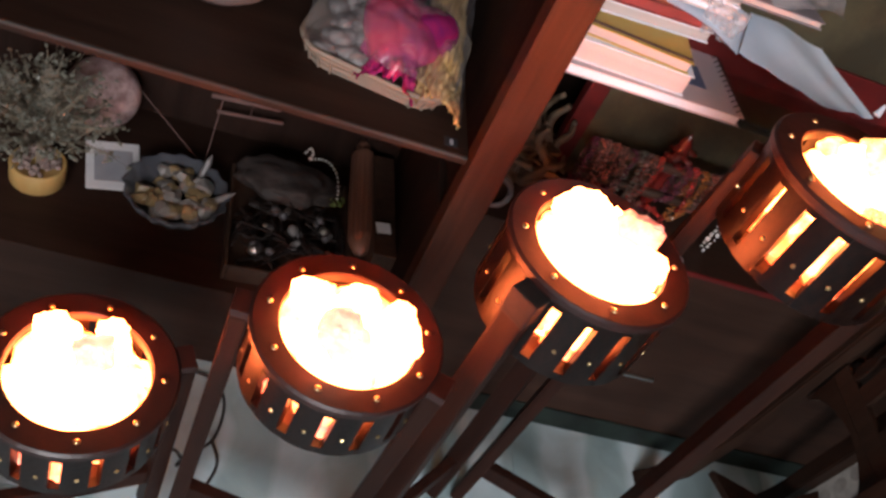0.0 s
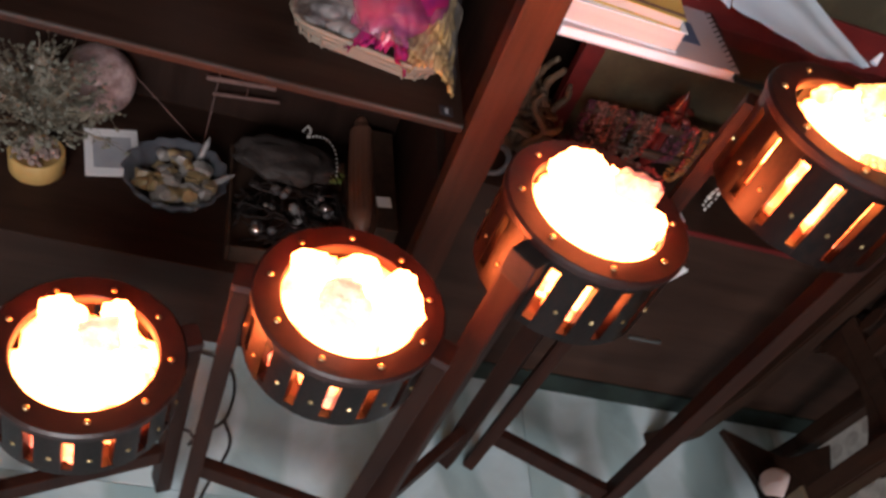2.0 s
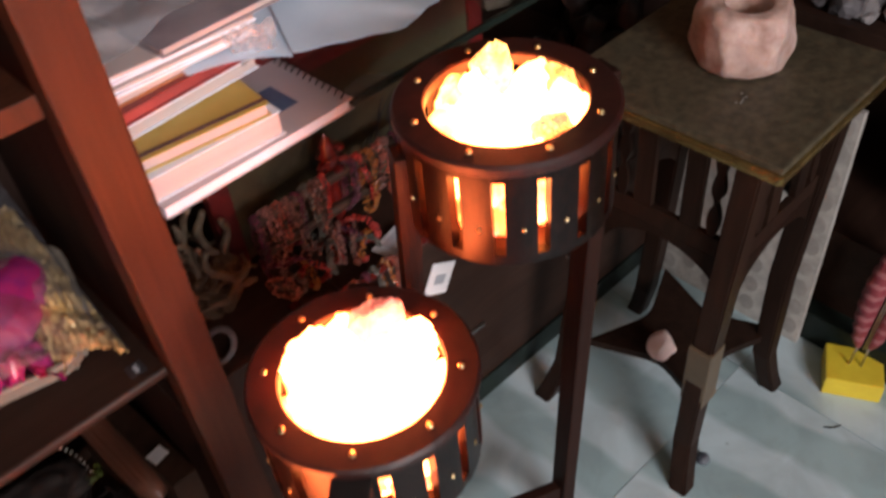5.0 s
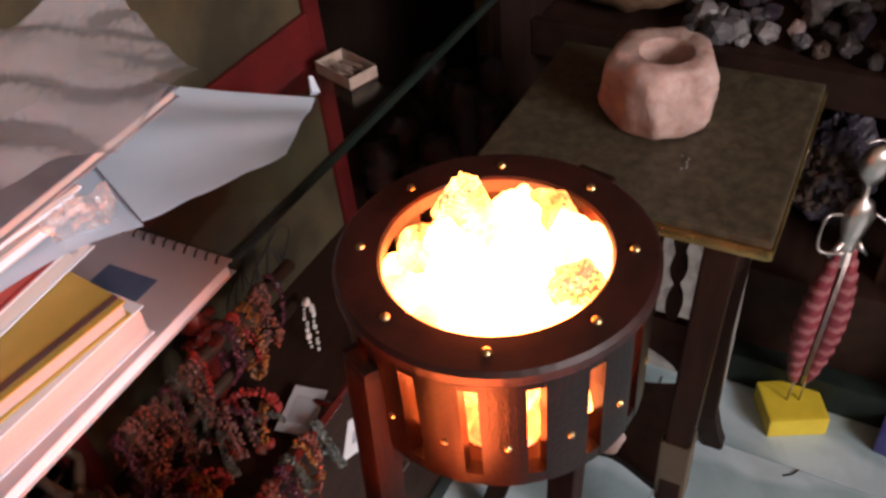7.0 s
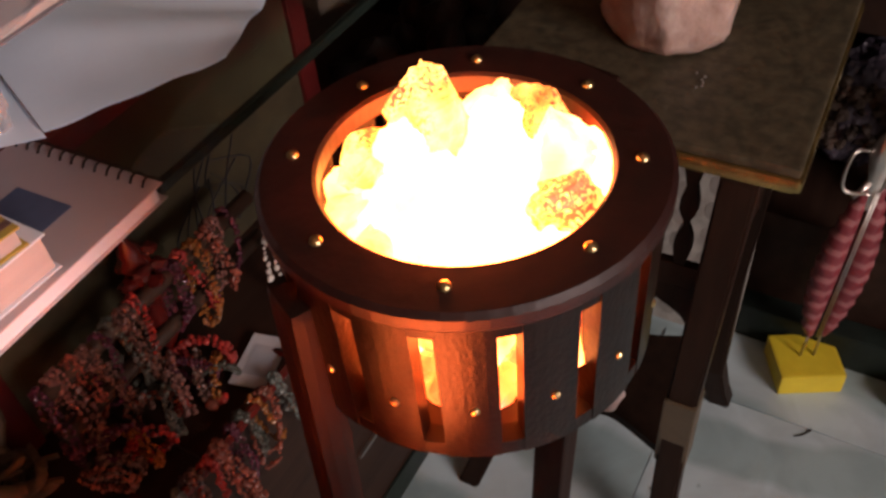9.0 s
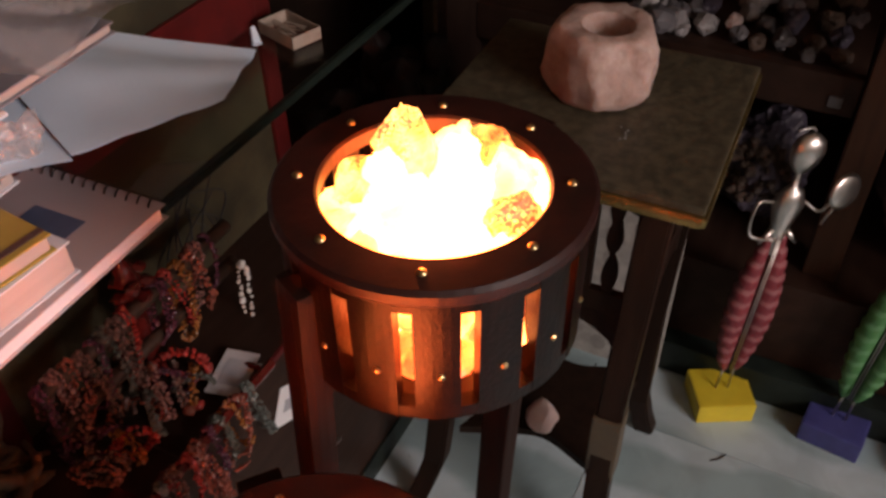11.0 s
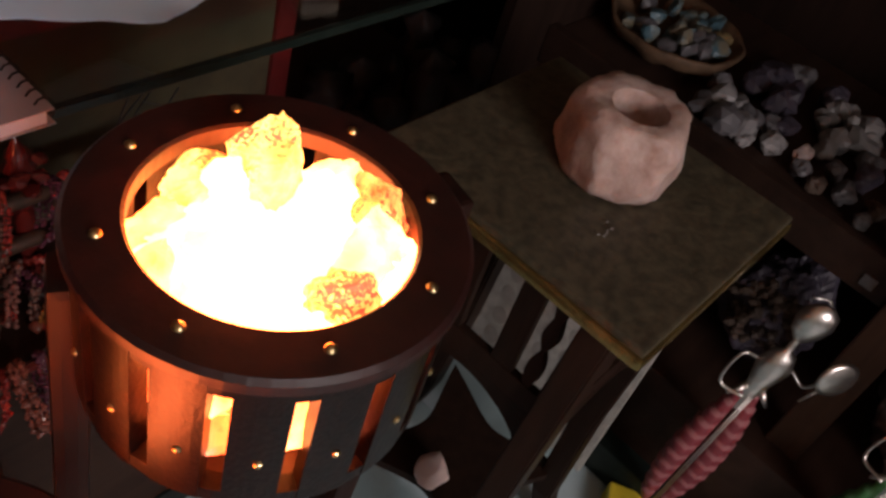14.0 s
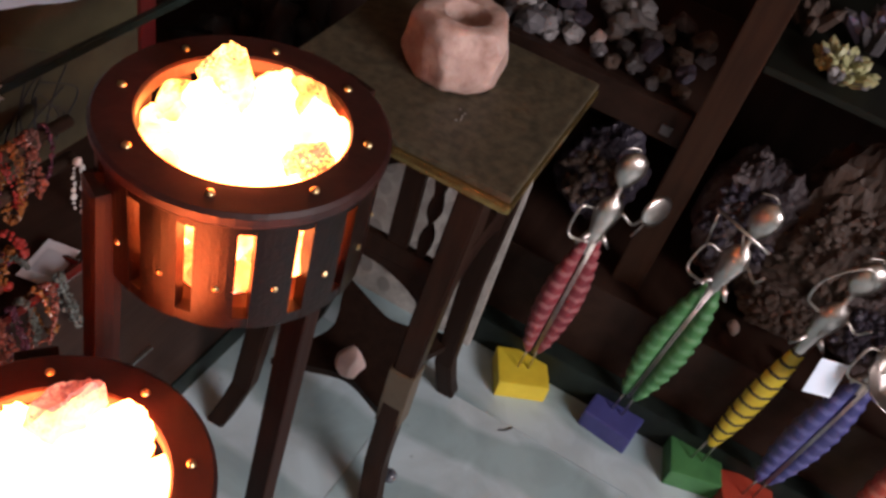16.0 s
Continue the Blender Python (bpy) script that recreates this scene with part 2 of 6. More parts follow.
M_GILT = mat("worn_gilt_edge", (0.62, 0.42, 0.16), (0.30, 0.20, 0.08), 30, 0.24, metal=0.9, bump=0.15)
M_TABLE = mat("dark_table_wood", (0.0274, 0.0130, 0.0086), (0.0130, 0.0065, 0.0047), 40, 0.45, stretch=(1, 1, 0.15), spec=0.1, vary=0.25)
M_TAPE = mat("dull_brown_tape", (0.115, 0.082, 0.052), (0.085, 0.060, 0.038), 30, 0.5)
M_CANDLE = mat("pink_salt_unlit", (0.72, 0.52, 0.465), (0.48, 0.285, 0.235), 34, 0.55, bump=0.9, bump_scale=55, sss=0.3, vary=0.28, big=18, spec=0.3, contrast=1.2)
M_CUBE = mat("pale_pink_stone", (0.62, 0.47, 0.44), (0.50, 0.36, 0.34), 30, 0.5, bump=0.3, sss=0.2)
M_BLUEPAPER = mat("bluish_white_paper", (0.68, 0.84, 0.97), (0.62, 0.78, 0.92), 12, 0.7, bump=0.06, vary=0.06)
M_PAPER = mat("white_paper", (0.79, 0.83, 0.90), (0.73, 0.77, 0.85), 12, 0.7, bump=0.06, vary=0.05)
M_PAGES = mat("page_block", (0.55, 0.47, 0.45), (0.46, 0.39, 0.37), 160, 0.8, stretch=(0.02, 0.02, 1), bump=0.08)
M_NOTE = mat("pale_pink_notebook_cover", (0.60, 0.50, 0.52), (0.54, 0.45, 0.47), 10, 0.6, bump=0.05)
M_YELLOW = mat("mustard_book_cover", (0.55, 0.38, 0.085), (0.47, 0.31, 0.06), 18, 0.5, bump=0.08)
M_RED = mat("crimson_book_cover", (0.40, 0.070, 0.065), (0.24, 0.040, 0.038), 20, 0.45)
M_ORANGE = mat("orange_magazine_cover", (0.62, 0.22, 0.08), (0.48, 0.15, 0.06), 18, 0.45)
M_MAGAZINE = mat("grey_magazine_cover", (0.30, 0.28, 0.31), (0.16, 0.15, 0.17), 9, 0.35, bump=0.05, contrast=1.6)
M_BLUE = mat("slate_blue_print", (0.10, 0.15, 0.26), None, 18, 0.6)
M_BROWNSTRIP = mat("brown_leather_strip", (0.13, 0.06, 0.05), None, 60, 0.6)
M_INK = mat("dark_ink", (0.02, 0.02, 0.025), None, 30, 0.6)
M_GLASS = clear("greenish_shelf_glass", (0.80, 0.90, 0.85), 0.03)
M_CELLO = film("cellophane", 0.055, 0.12)
M_SLEEVE = film("clear_plastic_sleeve", 0.26, 0.13)
M_GLASSEDGE = mat("dark_glass_edge", (0.012, 0.022, 0.018), None, 20, 0.2)
M_REDLAC = mat("red_painted_wood", (0.135, 0.012, 0.011), (0.070, 0.008, 0.008), 20, 0.45, bump=0.1, spec=0.3)
M_OLIVE = mat("olive_painted_panel", (0.062, 0.051, 0.029), (0.030, 0.025, 0.016), 9, 0.6, vary=0.35, big=7, spec=0.15, contrast=1.4)
M_CARD = mat("white_card", (0.72, 0.73, 0.74), (0.66, 0.67, 0.68), 15, 0.6, bump=0.03)
M_TAGCARD = mat("greyed_card", (0.46, 0.47, 0.49), (0.36, 0.37, 0.39), 40, 0.6, bump=0.05)
M_GREY = mat("grey_photo", (0.36, 0.38, 0.41), (0.28, 0.30, 0.33), 25, 0.5)
M_BLACK = mat("black_rubber_cable", (0.018, 0.018, 0.018), None, 30, 0.5)
M_WIRE = mat("dull_silver_wire", (0.62, 0.60, 0.57), (0.45, 0.43, 0.42), 40, 0.3, metal=1.0)
M_SPOON = mat("polished_tin", (0.66, 0.62, 0.58), (0.44, 0.41, 0.39), 25, 0.32, metal=1.0, bump=0.08)
M_GREYSTONE = mat("grey_crystal", (0.105, 0.098, 0.104), (0.050, 0.047, 0.051), 40, 0.5, bump=0.5)
M_WHITESTONE = mat("white_quartz", (0.235, 0.222, 0.22), (0.125, 0.118, 0.122), 30, 0.45, bump=0.4)
M_AMETHYST = mat("dusky_amethyst", (0.070, 0.058, 0.080), (0.032, 0.027, 0.038), 34, 0.45, bump=0.6, spec=0.35)
M_GEODE = mat("dark_geode_rind", (0.085, 0.062, 0.060), (0.024, 0.018, 0.021), 10, 0.6, bump_scale=70, bump=0.8, contrast=1.5, spec=0.25)
M_GEODEBROWN = mat("brown_geode_rind", (0.100, 0.064, 0.048), (0.036, 0.024, 0.020), 10, 0.65, bump_scale=70, bump=0.8, spec=0.3)
M_CITRINE = mat("honey_citrine", (0.22, 0.150, 0.070), (0.15, 0.105, 0.058), 90, 0.3, bump=0.3)
M_CHIP = mat("dull_white_chip", (0.21, 0.195, 0.180), (0.13, 0.122, 0.116), 90, 0.4, bump=0.3)
M_TEAL = mat("teal_stone", (0.10, 0.30, 0.29), (0.05, 0.16, 0.16), 30, 0.3)
M_PEBBLE = mat("white_pebble", (0.19, 0.18, 0.175), (0.12, 0.115, 0.115), 18, 0.5, bump=0.1)
M_WICKER = wicker()
M_PINK = mat("bright_pink_satin", (0.50, 0.022, 0.085), (0.25, 0.018, 0.120), 14, 0.25, bump=0.2, vary=0.4, contrast=1.6)
M_GOLDTISSUE = mat("gold_tissue", (0.74, 0.47, 0.19), (0.58, 0.42, 0.24), 18, 0.22, metal=0.3, bump=0.2, contrast=1.3)
M_STONEBOWL = mat("grey_pink_stone_bowl", (0.24, 0.18, 0.17), (0.14, 0.11, 0.105), 14, 0.35, bump=0.15, contrast=1.4)
M_LEAF = mat("grey_green_chip_leaves", (0.16, 0.16, 0.125), (0.080, 0.082, 0.066), 40, 0.4)
M_SPRIG = mat("bright_green_enamel", (0.11, 0.16, 0.035), (0.05, 0.085, 0.02), 40, 0.35)
M_TWIG = mat("grey_brown_wire_twig", (0.20, 0.165, 0.12), (0.12, 0.10, 0.07), 50, 0.5)
M_POT = mat("yellow_birch_pot", (0.46, 0.28, 0.10), (0.36, 0.21, 0.07), 30, 0.6, stretch=(1, 1, 0.2))
M_GRAVEL = mat("mauve_gravel", (0.30, 0.21, 0.18), (0.17, 0.12, 0.11), 60, 0.6)
M_SPHERE = mat("rose_quartz_ball", (0.56, 0.40, 0.39), (0.26, 0.16, 0.155), 22, 0.25, bump=0.1, sss=0.15, big=16, vary=0.3, contrast=2.0)
M_BOWL = mat("blue_grey_glass_bowl", (0.105, 0.115, 0.130), (0.050, 0.055, 0.066), 30, 0.12, bump=0.1, spec=0.7, alpha=0.75)
M_TRAY = mat("dark_carved_tray", (0.060, 0.032, 0.022), (0.03, 0.017, 0.012), 40, 0.55, spec=0.2)
M_CHAR = mat("black_twisted_jewellery", (0.022, 0.017, 0.016), (0.010, 0.008, 0.008), 60, 0.5, spec=0.15)
M_BAG = mat("grey_sheer_pouch", (0.046, 0.037, 0.035), (0.018, 0.014, 0.013), 26, 0.6, bump=0.6, spec=0.3)
M_ROLLER = mat("turned_rosewood", (0.22, 0.092, 0.060), (0.12, 0.050, 0.034), 40, 0.42, stretch=(1, 1, 0.1))
M_STICK = mat("pale_incense_stick", (0.42, 0.33, 0.27), None, 40, 0.7)
M_BEADRED = mat("garnet_beads", (0.3840, 0.0400, 0.0320), (0.1920, 0.0216, 0.0176), 0.6, 0.13)
M_BEADBROWN = mat("brown_agate_beads", (0.285, 0.075, 0.050), (0.128, 0.035, 0.025), 0.8, 0.14, vary=0.4)
M_BEADGREY = mat("grey_chip_beads", (0.158, 0.070, 0.055), (0.072, 0.034, 0.027), 0.8, 0.16, vary=0.4)
M_BEADAMBER = mat("amber_beads", (0.3038, 0.0983, 0.0263), (0.1462, 0.0450, 0.0135), 0.7, 0.15)
M_BEADGREEN = mat("green_grey_beads", (0.070, 0.075, 0.060), (0.035, 0.038, 0.032), 0.8, 0.35, vary=0.35)
M_BEADPINK = mat("pink_grey_chip_beads", (0.247, 0.100, 0.083), (0.128, 0.050, 0.043), 0.8, 0.18, vary=0.4)
M_REDSTICK = mat("dull_red_incense_stick", (0.15, 0.072, 0.060), (0.09, 0.044, 0.038), 40, 0.7)
M_BEADTEAL = mat("turquoise_grey_beads", (0.110, 0.135, 0.120), (0.055, 0.065, 0.060), 0.8, 0.3, vary=0.35)
M_BEADPLUM = mat("dark_plum_beads", (0.112, 0.025, 0.043), (0.054, 0.013, 0.022), 0.8, 0.18, vary=0.4)
M_BEADWHITE = mat("white_pearl_beads", (0.70, 0.68, 0.64), None, 60, 0.3)
M_STANDRED = mat("glossy_red_stand", (0.12, 0.013, 0.010), (0.065, 0.007, 0.006), 30, 0.2, coat=0.3)
M_CORAL = mat("tan_driftwood", (0.14, 0.092, 0.055), (0.065, 0.042, 0.028), 40, 0.6, bump=0.6)
M_FLORAL = mat("white_floral_laminate", (0.44, 0.42, 0.385), (0.31, 0.295, 0.27), 34, 0.5, bump=0.02, contrast=1.6, big=20)
M_MEDALLION = mat("grey_printed_medallion", (0.24, 0.225, 0.205), (0.33, 0.31, 0.285), 60, 0.5, bump=0.02)
M_BASEYELLOW = mat("yellow_painted_block", (0.66, 0.50, 0.045), (0.55, 0.40, 0.035), 20, 0.5)
M_BASEBLUE = mat("blue_painted_block", (0.055, 0.065, 0.23), (0.04, 0.045, 0.16), 20, 0.45)
M_BASEGREEN = mat("green_painted_block", (0.030, 0.22, 0.075), (0.022, 0.16, 0.055), 20, 0.45)
M_BASERED = mat("red_painted_block", (0.48, 0.06, 0.03), (0.36, 0.04, 0.025), 20, 0.45)
M_SKIRTRED = mat("crimson_painted_wood", (0.26, 0.036, 0.044), (0.16, 0.020, 0.028), 20, 0.45)
M_GROOVE = mat("dark_brown_groove", (0.030, 0.022, 0.016), None, 20, 0.6)
M_BOWLWOOD = mat("rough_brown_bowl_wood", (0.15, 0.082, 0.048), (0.075, 0.042, 0.026), 24, 0.65, bump=0.5, contrast=1.5, spec=0.2)
M_JAR = mat("printed_blue_tin", (0.045, 0.12, 0.15), (0.16, 0.14, 0.10), 22, 0.35, contrast=3.0)
M_FLOWER = mat("yellow_green_crystal", (0.42, 0.42, 0.22), (0.28, 0.30, 0.16), 40, 0.4)
M_LILAC = mat("lilac_crystal", (0.24, 0.22, 0.34), (0.15, 0.14, 0.24), 40, 0.35, bump=0.4)
M_GREENGLASS = mat("dark_green_glass_shelf", (0.010, 0.012, 0.009), (0.006, 0.007, 0.005), 8, 0.5, spec=0.12)
M_GLOWCORE = salt_glow("salt_white_hot", (1.0, 0.225, 0.074), (1.0, 0.198, 0.062), 30.0, 23.0)
M_GLOWSLOT = salt_glow("salt_orange_glow", (1.0, 0.36, 0.095), (1.0, 0.16, 0.045), 12.0, 3.4, 34)
M_GLOWYELLOW = salt_glow("salt_yellow_glow", (1.0, 0.66, 0.20), (1.0, 0.54, 0.10), 3.8, 2.2, 60, spots=0.45, gate_low=0.285, pale=(0.6, 0.4, 0.2))
M_GLOWWARM = salt_glow("salt_cream_glow", (1.0, 0.60, 0.26), (1.0, 0.52, 0.17), 6.5, 3.2, 52)
M_GLOWPINK = salt_glow("salt_pink_glow", (1.0, 0.46, 0.30), (0.95, 0.13, 0.08), 0.95, 0.4, 26, spots=0.55, pale=(0.75, 0.35, 0.3), stain=(0.5, 0.05, 0.05))
M_GLOWSPECK = salt_glow("salt_red_speckled", (1.0, 0.55, 0.14), (1.0, 0.26, 0.06), 2.5, 1.1, 60, spots=0.65, stain=(0.9, 0.05, 0.05), gate_low=0.245, pale=(0.42, 0.12, 0.08))
M_GLOWFLECK = salt_glow("salt_red_flecked", (1.0, 0.62, 0.16), (1.0, 0.42, 0.10), 5.0, 2.6, 60, spots=0.45, stain=(0.9, 0.10, 0.05), gate_low=0.25, pale=(0.7, 0.28, 0.14))
M_GLOWSTAIN = salt_glow("salt_grey_speckled", (1.0, 0.72, 0.50), (0.9, 0.50, 0.36), 1.6, 0.7, 30, spots=0.5, stain=(0.9, 0.62, 0.48), gate_low=0.25)
M_GLOWEMBER = salt_glow("salt_ember", (1.0, 0.20, 0.050), (1.0, 0.07, 0.024), 4.5, 1.2, 34)


# ---- builders ----
def link_mesh(name, bm, material, parent=None, label="", smooth=False):
    me = bpy.data.meshes.new(name)
    bm.normal_update()
    bm.to_mesh(me)
    bm.free()
    for mt in material if isinstance(material, (list, tuple)) else [material]:
        me.materials.append(mt)
    if smooth:
        me.polygons.foreach_set("use_smooth", [True] * len(me.polygons))
    ob = new(name, me)
    if parent is not None:
        ob.parent = parent
    if label:
        ob["label"] = label
    return ob


def part(name, bm, material, parent, label="", smooth=False):
    return link_mesh(name, bm, material, parent, label, smooth)


def thing(name, label, category, m=None, group="", kind=""):
    ob = new(name)
    ob.empty_display_size = 0.02
    if m is not None:
        ob.matrix_world = m
    return tagged(ob, label, category, group, kind)


def single(name, bm, material, label, category, m=None, group="", kind="", smooth=False):
    ob = link_mesh(name, bm, material, None, "", smooth)
    if m is not None:
        ob.matrix_world = m
    return tagged(ob, label, category, group, kind)


def box(bm, x0, x1, y0, y1, z0, z1, bevel=0.0, m=None):
    vs = [bm.verts.new((x, y, z)) for x in (x0, x1) for y in (y0, y1) for z in (z0, z1)]
    fs = [bm.faces.new([vs[i] for i in f]) for f in ((0, 1, 3, 2), (4, 6, 7, 5), (0, 4, 5, 1), (2, 3, 7, 6), (0, 2, 6, 4), (1, 5, 7, 3))]
    if bevel:
        es = {e for f in fs for e in f.edges}
        r = bmesh.ops.bevel(bm, geom=list(es), offset=bevel, segments=2, affect="EDGES", profile=0.7)
        vs = list({v for f in r["faces"] for v in f.verts} | {v for v in vs if v.is_valid})
    if m is not None:
        bmesh.ops.transform(bm, matrix=m, verts=[v for v in vs if v.is_valid])
    return bm


def boxed(x0, x1, y0, y1, z0, z1, bevel=0.0, m=None):
    return box(bmesh.new(), x0, x1, y0, y1, z0, z1, bevel, m)


def lathe(bm, profile, n=32, a0=0.0, a1=2 * math.pi, closed=False):
    """Turn a list of (radius, height) round z."""
    full = abs(a1 - a0 - 2 * math.pi) < 1e-6
    cols = n if full else n + 1
    grid = []
    for i in range(cols):
        a = a0 + (a1 - a0) * i / n
        grid.append([bm.verts.new((r * math.cos(a), r * math.sin(a), z)) for r, z in profile])
    k = len(profile)
    for i in range(n):
        g, h = grid[i], grid[(i + 1) % cols]
        for j in range(k if closed else k - 1):
            q = (j + 1) % k
            bm.faces.new((g[j], h[j], h[q], g[q]))
    if not full and closed:
        bm.faces.new(list(reversed(grid[0])))
        bm.faces.new(grid[-1])
    return bm


def tube(bm, pts, radius, n=6, taper=1.0):
    pts = [Vector(p) for p in pts]
    rings = []
    for i, p in enumerate(pts):
        d = (pts[min(i + 1, len(pts) - 1)] - pts[max(i - 1, 0)]).normalized()
        u = d.orthogonal().normalized() if i == 0 else (u - d * u.dot(d)).normalized()
        v = d.cross(u)
        r = radius * (1 + (taper - 1) * i / max(1, len(pts) - 1))
        rings.append([bm.verts.new(p + (u * math.cos(2 * math.pi * j / n) + v * math.sin(2 * math.pi * j / n)) * r) for j in range(n)])
    for a, b in zip(rings, rings[1:]):
        for j in range(n):
            bm.faces.new((a[j], a[(j + 1) % n], b[(j + 1) % n], b[j]))
    bm.faces.new(list(reversed(rings[0])))
    bm.faces.new(rings[-1])
    return bm


def arc_points(ctrl, n=8):
    """A smooth line through the control points."""
    c = [Vector(p) for p in ctrl]
    c = [c[0] * 2 - c[1], *c, c[-1] * 2 - c[-2]]
    out = []
    for i in range(1, len(c) - 2):
        for k in range(n):
            t = k / n
            out.append(0.5 * (2 * c[i] + (c[i + 1] - c[i - 1]) * t + (2 * c[i - 1] - 5 * c[i] + 4 * c[i + 1] - c[i + 2]) * t * t
                              + (3 * c[i] - c[i - 1] - 3 * c[i + 1] + c[i + 2]) * t ** 3))
    out.append(c[-2])
    return out


def rock(bm, centre, size, seed, sub=2, rough=0.35, facet=0.0, m=None, grit=0.0):
    """A broken stone: an icosphere cut by random planes and roughened."""
    rng = random.Random(seed)
    r = bmesh.ops.create_icosphere(bm, subdivisions=sub, radius=1.0)
    off = Vector((rng.uniform(-50, 50), rng.uniform(-50, 50), rng.uniform(-50, 50)))
    planes = []
    for _ in range(int(9 * facet)):
        n = Vector((rng.gauss(0, 1), rng.gauss(0, 1), rng.gauss(0, 1))).normalized()
        planes.append((n, rng.uniform(0.55, 0.85)))
    s = Vector(size) if hasattr(size, "__len__") else Vector((size, size, size))
    turn = Euler((rng.uniform(0, 6), rng.uniform(0, 6), rng.uniform(0, 6))).to_matrix()
    for v in r["verts"]:
        p = v.co.copy()
        for n, d in planes:
            over = p.dot(n) - d
            if over > 0:
                p -= n * over
        p *= 1 + rough * (noise.noise(p * 1.3 + off) + 0.45 * noise.noise(p * 3.7 + off))
        if grit:
            p *= 1 + grit * (noise.noise(p * 6.5 + off) + 0.6 * noise.noise(p * 13 + off))
        p = turn @ p
        p = Vector((p.x * s.x, p.y * s.y, p.z * s.z))
        if m is not None:
            p = m @ p
        v.co = p + Vector(centre)
    return bm


def crystal(bm, base, direction, length, radius, n=6):
    d = Vector(direction).normalized()
    u = d.orthogonal().normalized()
    v = d.cross(u)
    base = Vector(base)
    rows = [[base + d * h + (u * math.cos(2 * math.pi * j / n) + v * math.sin(2 * math.pi * j / n)) * r for j in range(n)]
            for h, r in ((0, radius), (length * 0.72, radius * 0.95))]
    rows = [[bm.verts.new(p) for p in row] for row in rows]
    tip = bm.verts.new(base + d * length)
    for j in range(n):
        k = (j + 1) % n
        bm.faces.new((rows[0][j], rows[0][k], rows[1][k], rows[1][j]))
        bm.faces.new((rows[1][j], rows[1][k], tip))
    bm.faces.new(list(reversed(rows[0])))
    return bm


def sheet(bm, corners, nx, ny, height, thick=0.0006):
    """A bent sheet between four corners (a, b, c, d in turn); height(u, v) lifts it. Both faces are built."""
    a, b, c, d = [Vector(p) for p in corners]
    for s in (0, -thick):
        g = [[bm.verts.new((a.lerp(b, i / nx)).lerp(d.lerp(c, i / nx), j / ny) + Vector((0, 0, height(i / nx, j / ny) + s))) for j in range(ny + 1)] for i in range(nx + 1)]
        for i in range(nx):
            for j in range(ny):
                q = (g[i][j], g[i + 1][j], g[i + 1][j + 1], g[i][j + 1])
                bm.faces.new(q if s == 0 else tuple(reversed(q)))
    return bm


# ---- the room ----
def structure(name, bm, material, label, category):
    return single(name, bm, material, label, category, kind="structure")


XW, XE, YS, YN, H = -1.88, 1.36, -3.0, 0.70, 2.7
structure("ceiling", boxed(XW - 0.1, XE + 0.1, YS - 0.1, YN + 0.1, H, H + 0.1), M_WALL, "plain pale plaster ceiling", "ceiling")
structure("wall_north", boxed(XW - 0.1, XE + 0.1, YN, YN + 0.1, 0, H), M_WALL, "plain plaster wall behind the shelves", "wall")
structure("wall_east", boxed(XE, XE + 0.1, YS, YN, 0, H), M_WALL, "plain plaster wall behind the side shelves", "wall")
structure("wall_west", boxed(XW - 0.1, XW, YS, YN, 0, H), M_WALL, "plain plaster wall", "wall")
_bm = bmesh.new()
box(_bm, XW - 0.1, -1.65, YS - 0.1, YS, 0, H)
box(_bm, -0.05, XE + 0.1, YS - 0.1, YS, 0, H)
box(_bm, -1.65, -0.05, YS - 0.1, YS, 0, 1.30)
box(_bm, -1.65, -0.05, YS - 0.1, YS, 2.55, H)
structure("wall_south", _bm, M_WALL, "plain plaster wall with a window opening", "wall")

floor = thing("floor", "white banded marble slabs with thin joints", "floor", kind="structure")
part("bed", boxed(XW, XE, YS, YN, -0.08, -0.004), M_GROUT, floor)


